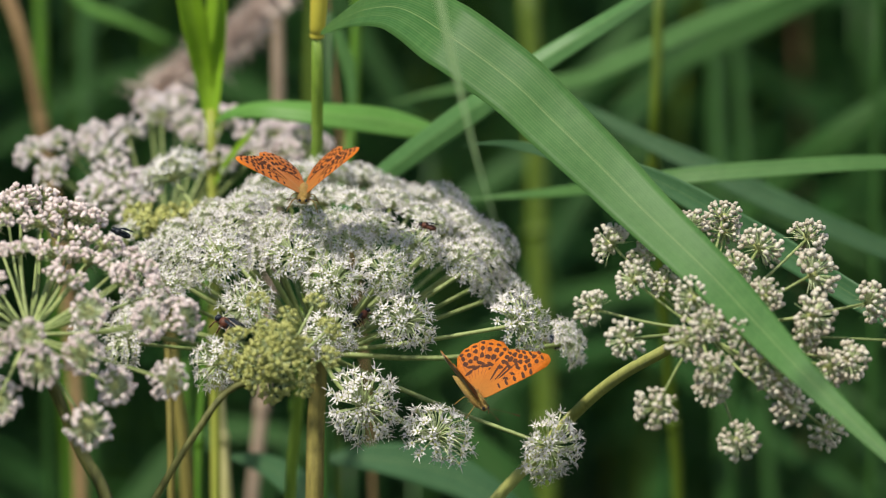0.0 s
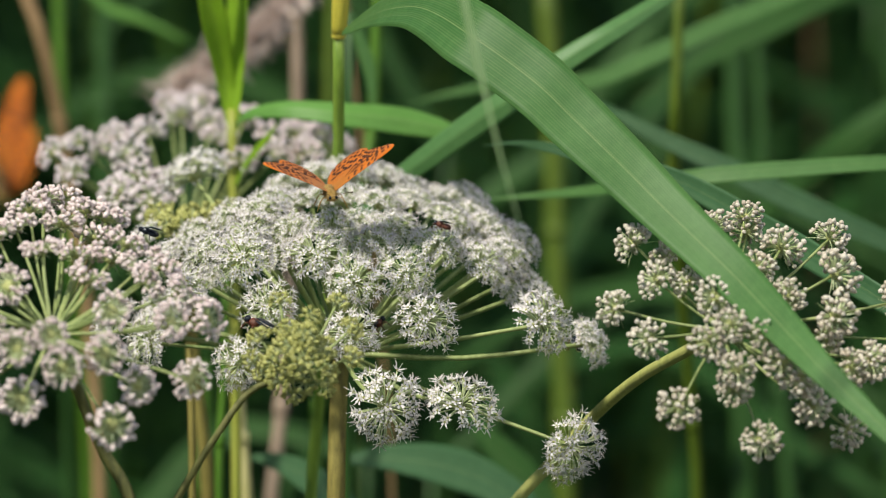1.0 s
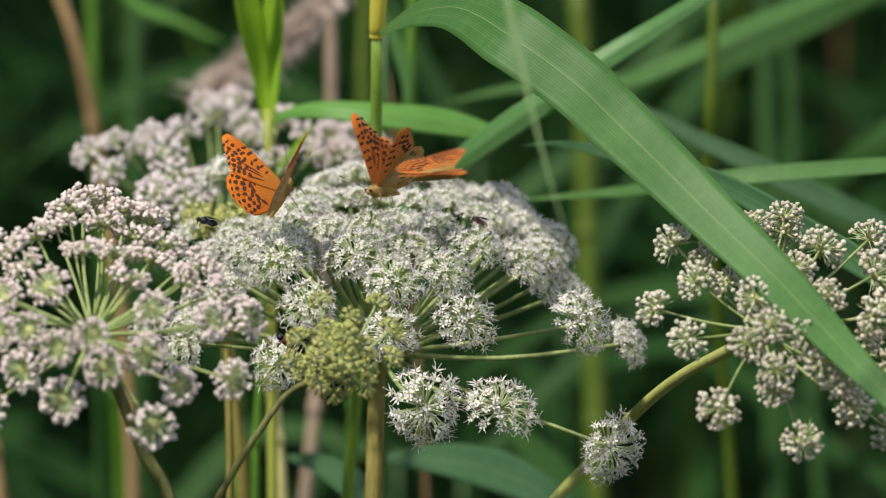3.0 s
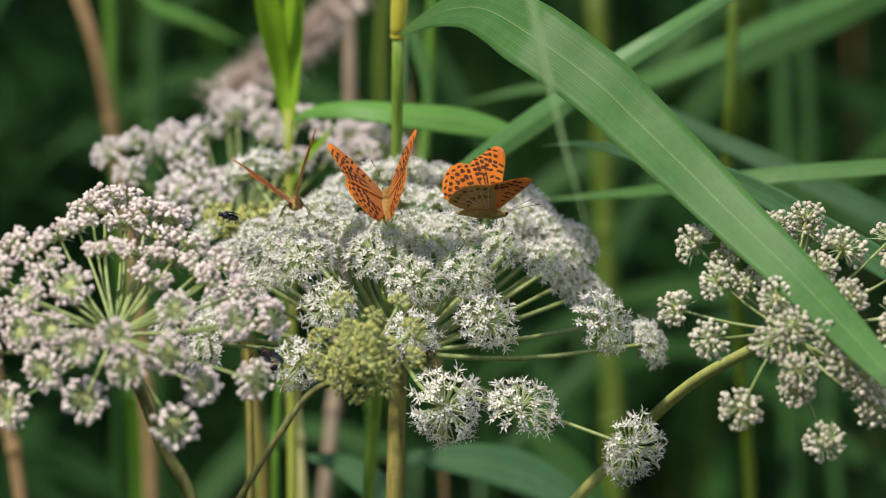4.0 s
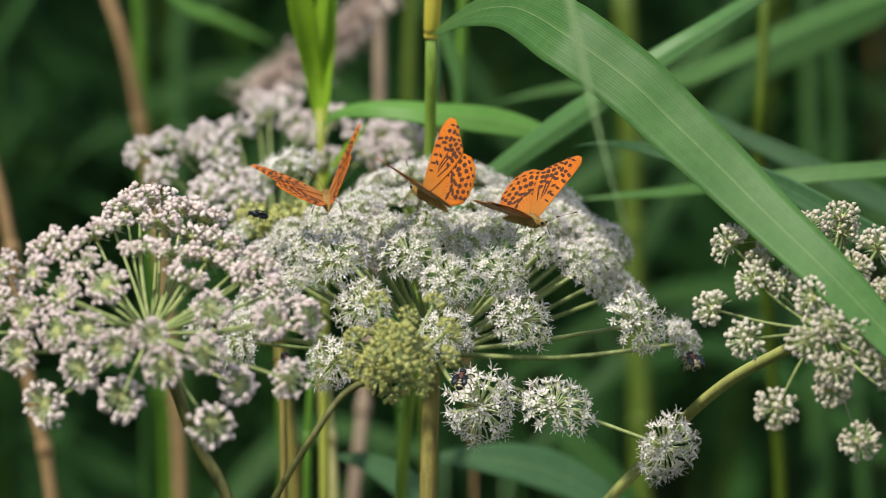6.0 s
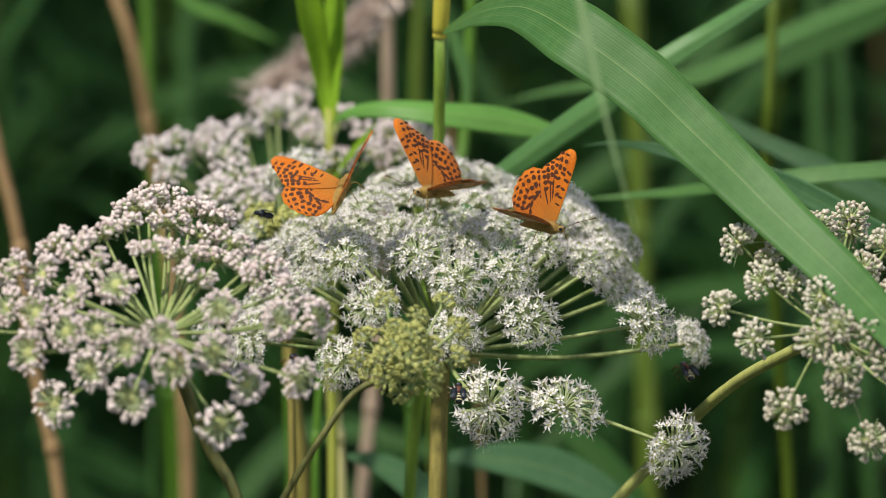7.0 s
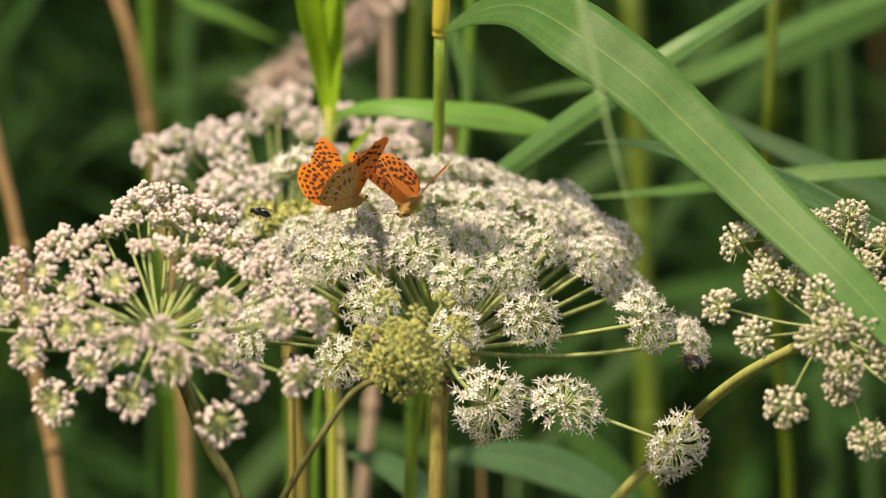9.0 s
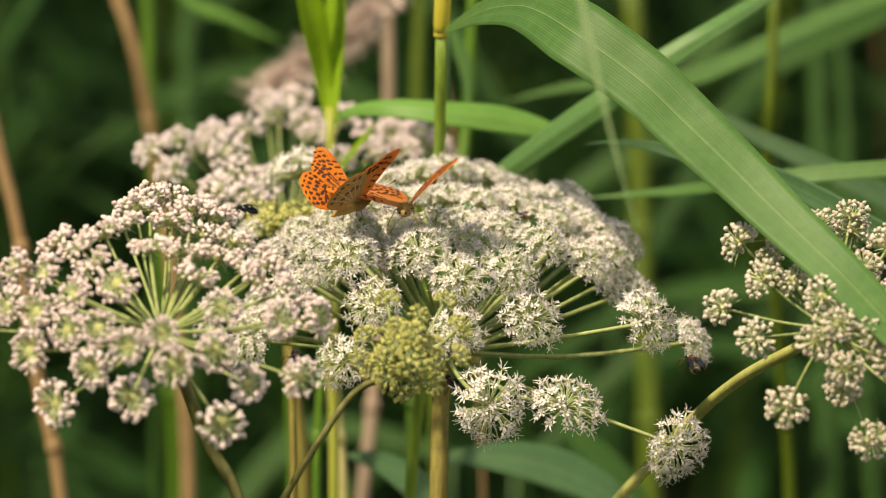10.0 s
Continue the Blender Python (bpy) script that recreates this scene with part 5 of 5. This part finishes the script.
def motions():
    go(bf_mid, [
        (0, (-0.0056, 2.0629, 1.2613), 179, -16, -3), (0.5, (-0.0048, 2.0627, 1.2602), 181, -15, 0), (0.8, (-0.0050, 2.0627, 1.2615), 191, -10, 1), (1, (-0.0034, 2.0625, 1.2617), 190, -9, 2), (1.2, (-0.0023, 2.0625, 1.2621), 184, -8, 1),
        (1.5, (-0.0015, 2.0625, 1.2632), 181, -17, 0), (2, (-0.0009, 2.0624, 1.2619), 196, -4, 1), (2.3, (0.0003, 2.0623, 1.2620), 194, -7, 1), (2.7, (0.0015, 2.0722, 1.2606), 187, -4, 1), (3.1, (-0.0003, 2.0722, 1.2613), 119, 7, 1),
        (3.4, (-0.0018, 2.0721, 1.2610), 52, 12, 1), (3.8, (-0.0044, 2.0619, 1.2592), 0, 26, 0), (4, (-0.0053, 2.0619, 1.2597), 0, 28, 0), (4.5, (-0.0055, 2.0619, 1.2613), 2, 34, 0), (5, (-0.0056, 2.0621, 1.2609), 3, 36, 0),
        (5.4, (-0.0044, 2.0620, 1.2611), 10, 34, 0), (5.5, (-0.0038, 2.0619, 1.2614), 14, 34, 0), (5.7, (-0.0033, 2.0620, 1.2613), 24, 28, 0), (6.2, (-0.0045, 2.0721, 1.2600), 70, 14, 0), (6.8, (-0.0056, 2.0722, 1.2605), 126, 4, -4),
        (7, (-0.0057, 2.0723, 1.2605), 128, 4, -5), (7.5, (-0.0063, 2.0723, 1.2604), 124, 8, -5), (7.7, (-0.0070, 2.0723, 1.2604), 126, 6, -5), (7.8, (-0.0085, 2.0722, 1.2602), 132, -4, -4), (7.9, (-0.0098, 2.0720, 1.2601), 137, -10, -3),
        (8, (-0.0109, 2.0620, 1.2605), 141, -19, -3), (8.4, (-0.0105, 2.0618, 1.2564), 155, -18, 0), (8.5, (-0.0100, 2.0618, 1.2555), 155, -17, 0), (9, (-0.0138, 2.0616, 1.2550), 154, -19, 1), (9.5, (-0.0161, 2.0615, 1.2551), 174, -15, 0),
        (10, (-0.0156, 2.0615, 1.2546), 172, -7, -1)],
        [(0, 48, 31), (0.2, 40, 25), (0.5, 32, 20), (0.7, 34, 29), (0.8, 41, 34), (0.9, 42, 30), (1, 39, 29), (1.1, 41, 27), (1.2, 54, 44), (1.3, 29, 21), (1.5, 75, 59), (1.6, 59, 52), (1.8, 55, 58), (2, 67, 65),
        (2.3, 61, 64), (2.4, 47, 54), (2.5, 56, 64), (2.7, 54, 66), (3.1, 58, 73), (3.4, 43, 63), (3.8, 44, 64), (4, 44, 68), (4.2, 38, 60), (4.5, 29, 47), (4.6, 40, 54), (4.8, 32, 40), (5, 31, 33), (5.2, 32, 36),
        (5.4, 40, 46), (5.5, 42, 50), (5.6, 40, 50), (5.7, 36, 56), (6.2, 28, 66), (6.8, 20, 58), (7, 20, 55), (7.5, 20, 50), (7.7, 22, 56), (7.9, 33, 74), (8, 31, 77), (8.2, 33, 64), (8.5, 41, 58), (8.6, 41, 55),
        (9, 43, 53), (9.2, 47, 42), (9.5, 53, 19), (9.8, 49, 16), (10, 46, 14)])
    go(bf_left, [
        (0, (0.0638, 1.9883, 1.1912), 225, -36, 0), (0.4, (0.0638, 1.9883, 1.1912), 214, -35, 0), (0.5, (0.0628, 1.9884, 1.1924), 199, -33, 2), (0.55, (0.0630, 1.9850, 1.1925), 200, -22, 0), (0.6, (0.0605, 1.9794, 1.1943), 205, 0, 0),
        (0.7, (0.0709, 1.9789, 1.1921), 175, 10, 0), (0.8, (0.0473, 1.9580, 1.1874), 125, 15, 0), (0.9, (-0.0129, 1.9480, 1.2427), 80, 20, 0), (0.95, (-0.0679, 1.7258, 1.3045), 60, 20, 0), (1, (-0.1026, 1.5300, 1.3535), 30, 15, 0),
        (1.1, (-0.0769, 2.1301, 1.2936), -50, 5, 0), (1.2, (-0.0120, 2.0984, 1.2898), -90, 0, 0), (1.3, (-0.0088, 2.0354, 1.2782), -60, 5, 0), (1.4, (-0.0118, 2.0346, 1.2736), 10, 5, 0), (1.5, (-0.0505, 2.1740, 1.2563), 60, 10, 0),
        (1.6, (-0.0520, 2.0732, 1.2604), 0, 5, 0), (1.7, (-0.0441, 2.0626, 1.2672), -45, 46, 1), (2, (-0.0380, 2.0622, 1.2654), -39, 51, 1), (2.5, (-0.0383, 2.0620, 1.2636), -31, 44, 1), (3.1, (-0.0384, 2.0621, 1.2627), -27, 30, 1),
        (3.8, (-0.0422, 2.0621, 1.2570), -3, -8, 0), (4, (-0.0427, 2.0621, 1.2575), -3, -8, 0), (4.4, (-0.0450, 2.0621, 1.2575), -3, -9, 0), (4.5, (-0.0454, 2.0621, 1.2575), -2, -9, 0), (4.6, (-0.0440, 2.0621, 1.2575), 8, -9, 0),
        (5, (-0.0416, 2.0621, 1.2578), 16, -8, 0), (5.5, (-0.0444, 2.0621, 1.2573), 14, -7, 0), (5.7, (-0.0453, 2.0621, 1.2573), 10, -6, 0), (6.2, (-0.0423, 2.0617, 1.2622), -2, 19, 0), (6.8, (-0.0409, 2.0615, 1.2638), -20, 35, 0),
        (7, (-0.0406, 2.0615, 1.2647), -23, 37, 0), (7.5, (-0.0407, 2.0615, 1.2679), -29, 50, -1), (7.7, (-0.0399, 2.0615, 1.2644), -31, 43, 0), (7.8, (-0.0385, 2.0617, 1.2642), -44, 27, 1), (8, (-0.0367, 2.0620, 1.2622), -54, 16, 2),
        (9, (-0.0367, 2.0619, 1.2579), -51, 6, -7), (10, (-0.0357, 2.0619, 1.2563), -47, 6, -8)],
        [(0, 46, 41), (0.3, 26, 44), (0.4, 10, 48), (0.5, 2, 52), (0.55, 30, 40), (1.68, 56, 61), (1.8, 22, 49), (1.9, 72, 73), (2, 24, 51), (2.1, 28, 49), (2.2, 48, 60), (2.5, 52, 68), (2.7, 52, 65), (3.1, 38, 60),
        (3.8, 33, 76), (4, 33, 76), (4.2, 33, 76), (4.4, 34, 77), (4.5, 35, 78), (4.6, 28, 82), (5, 20, 82), (5.5, 20, 84), (5.7, 22, 80), (6.2, 21, 59), (6.8, 29, 61), (7, 11, 56), (7.2, 0, 37), (7.4, 21, 59),
        (7.5, 8, 52), (7.6, 0, 38), (7.7, 0, 33), (7.8, 40, 61), (7.9, 38, 54), (8, 35, 52), (8.3, 38, 51), (9, 49, 50), (9.5, 51, 49), (10, 45, 40)],
        [(0.6, 1.6)])
    go(bf_right, [
        (0, (0.5205, 2.2768, 1.2975), 60, 0, 0), (1, (0.4597, 2.2755, 1.2824), 80, 0, 0), (1.6, (0.3623, 2.1700, 1.2527), 85, 0, 0), (1.8, (0.2199, 1.9038, 1.2911), 70, 30, -15), (2, (0.0890, 1.9257, 1.2943), 30, 50, -50),
        (2.1, (0.0389, 2.0117, 1.2614), 70, 30, 0), (2.2, (-0.0145, 2.0018, 1.2611), 90, 5, 0), (2.3, (-0.0318, 2.0058, 1.2829), 60, 15, 0), (2.4, (-0.0529, 2.0034, 1.2684), 0, 0, 0), (2.5, (-0.0015, 2.0038, 1.2729), -20, 45, 0),
        (2.6, (0.0039, 2.0049, 1.2796), -20, 30, 0), (2.7, (-0.0010, 2.0036, 1.2718), -40, 40, 0), (3, (0.0281, 2.0146, 1.2780), -90, 5, 0), (3.3, (0.0423, 2.0413, 1.2569), -86, 0, 0), (3.8, (0.0365, 2.0413, 1.2574), -78, -8, 0),
        (4, (0.0373, 2.0413, 1.2574), -76, -8, 0), (4.2, (0.0350, 2.0412, 1.2560), -100, -4, 0), (4.5, (0.0336, 2.0412, 1.2545), -124, 0, 2), (5, (0.0342, 2.0410, 1.2549), -126, 2, 1), (5.2, (0.0360, 2.0409, 1.2555), -128, 0, 1),
        (5.5, (0.0382, 2.0306, 1.2561), -130, -3, 1), (5.7, (0.0387, 2.0306, 1.2561), -130, -4, 1), (6.3, (0.0415, 2.0307, 1.2545), -128, -5, 0), (6.8, (0.0432, 2.0308, 1.2530), -126, -5, 0), (7, (0.0434, 2.0308, 1.2530), -126, -5, 0),
        (7.5, (0.0482, 2.0308, 1.2547), -124, -2, 6), (7.7, (0.0482, 2.0309, 1.2550), -120, 0, 5), (7.8, (0.0378, 2.0249, 1.2783), -40, 15, 0), (7.9, (0.0458, 2.0255, 1.2816), -60, 10, 0), (8, (0.0859, 1.9308, 1.3207), -30, 25, 15),
        (8.1, (0.1404, 1.9371, 1.3560), -75, 15, 0), (8.3, (0.2536, 1.9465, 1.4094), -75, 10, 0), (10, (0.4723, 2.0061, 1.4595), -75, 0, 0)],
        [(0, 30, 30), (3.34, 57, 60), (3.5, 71, 70), (3.8, 50, 46), (3.9, 48, 40), (4, 47, 34), (4.2, 62, 24), (4.5, 80, 17), (5, 76, 18), (5.2, 62, 20), (5.5, 44, 21), (5.7, 44, 21), (6.3, 60, 20), (6.8, 82, 19),
        (7, 84, 19), (7.2, 84, 19), (7.5, 84, 20), (7.68, 82, 22), (8.4, 30, 30), (10, 30, 30)],
        [(1.65, 3.3), (7.75, 8.3)])
    # the low flower head sinks under the butterfly and springs back when it leaves
    ray, head, d = FRONT_PAIRS[2]
    axis = d.cross(Vector((0, 0, 1)))
    for ob in (ray, head):
        m0 = ob.matrix_basis.copy()
        walk(ob, [(t, Matrix.Translation(HUB_MAIN) @ Matrix.Rotation(radians(-a), 4, axis) @ Matrix.Translation(-HUB_MAIN) @ m0) for t, a in ((0.0, 8), (0.45, 8), (0.6, 7), (0.7, 1), (0.8, -2), (0.9, 3), (1.0, -1), (1.1, 1.5), (1.3, 0), (10.0, 0))])
    walk(fly, [(t, pose(*p, 15, 0, h)) for t, p, h in ((0, (-0.0806, 2.0510, 1.2460), 60), (1, (-0.0783, 2.0508, 1.2465), 70), (2.5, (-0.0703, 2.0510, 1.2502), 90), (4.5, (-0.0712, 2.0710, 1.2501), 110), (5.5, (-0.0720, 2.0708, 1.2500), 110), (7.5, (-0.0744, 2.0707, 1.2501), 120), (9, (-0.0755, 2.0707, 1.2502), 100), (10, (-0.0813, 2.0710, 1.2517), 90))])
    walk(fly_back, [(t, pose(*p, 5, 0, h)) for t, p, h in ((0, (0.0568, 2.2201, 1.2344), -40), (1, (0.0580, 2.2200, 1.2344), -40), (2.5, (0.0576, 2.2201, 1.2350), -40), (4.5, (0.0547, 2.2207, 1.2380), -30), (5.5, (0.0499, 2.2205, 1.2361), 60), (7.5, (0.0305, 2.2410, 1.2370), 90), (8.5, (0.0245, 2.2599, 1.2288), 90), (10, (0.0195, 2.2691, 1.2236), 90))])
    walk(fly_small, [(t, pose(*p, 10, 10, h)) for t, p, h in ((0, (0.0455, 2.0698, 1.2454), 60), (1, (0.0426, 2.0699, 1.2458), 60), (2.5, (0.0418, 2.0698, 1.2459), 40), (4, (0.0419, 2.1499, 1.2392), 10), (10, (0.0362, 2.1889, 1.2294), 10))])
    walk(bee, [(t, pose(*p, 30, 0, h)) for t, p, h in ((0, (-0.0359, 2.0145, 1.2144), 60), (1, (-0.0327, 2.0142, 1.2142), 70), (2.5, (-0.0311, 2.0130, 1.2088), 100), (4.5, (-0.0557, 1.9450, 1.2131), 20), (5.5, (-0.0565, 1.9450, 1.2125), 20), (7.5, (-0.0567, 1.9450, 1.2114), 20), (10, (-0.0571, 1.9450, 1.2123), 10))])
    walk(bee_low, [(t, pose(*p, 40, 0, h)) for t, p, h in ((0, (0.0182, 2.0833, 1.2047), -60), (2.5, (0.0117, 2.0815, 1.1955), -60), (4.5, (0.0094, 2.0601, 1.1901), -60), (5.5, (0.0128, 2.0004, 1.1968), -30), (7, (0.0067, 1.9942, 1.1903), 0), (7.5, (0.0062, 1.9937, 1.1878), 0), (8.5, (0.0038, 2.0677, 1.1757), 40), (10, (0.0038, 2.0878, 1.1742), 40))])
    walk(bee_side, [(t, pose(*p, 30, 0, h)) for t, p, h in ((0, (0.1004, 2.1003, 1.1916), 0), (2.5, (0.1024, 2.1001, 1.1893), 0), (4.5, (0.1073, 2.0999, 1.1870), 0), (5.5, (0.1101, 2.0798, 1.1875), 20), (7.5, (0.1011, 2.0789, 1.1813), 20), (9, (0.1041, 2.0797, 1.1858), 20), (10, (0.1043, 2.0795, 1.1850), 20))])


motions()
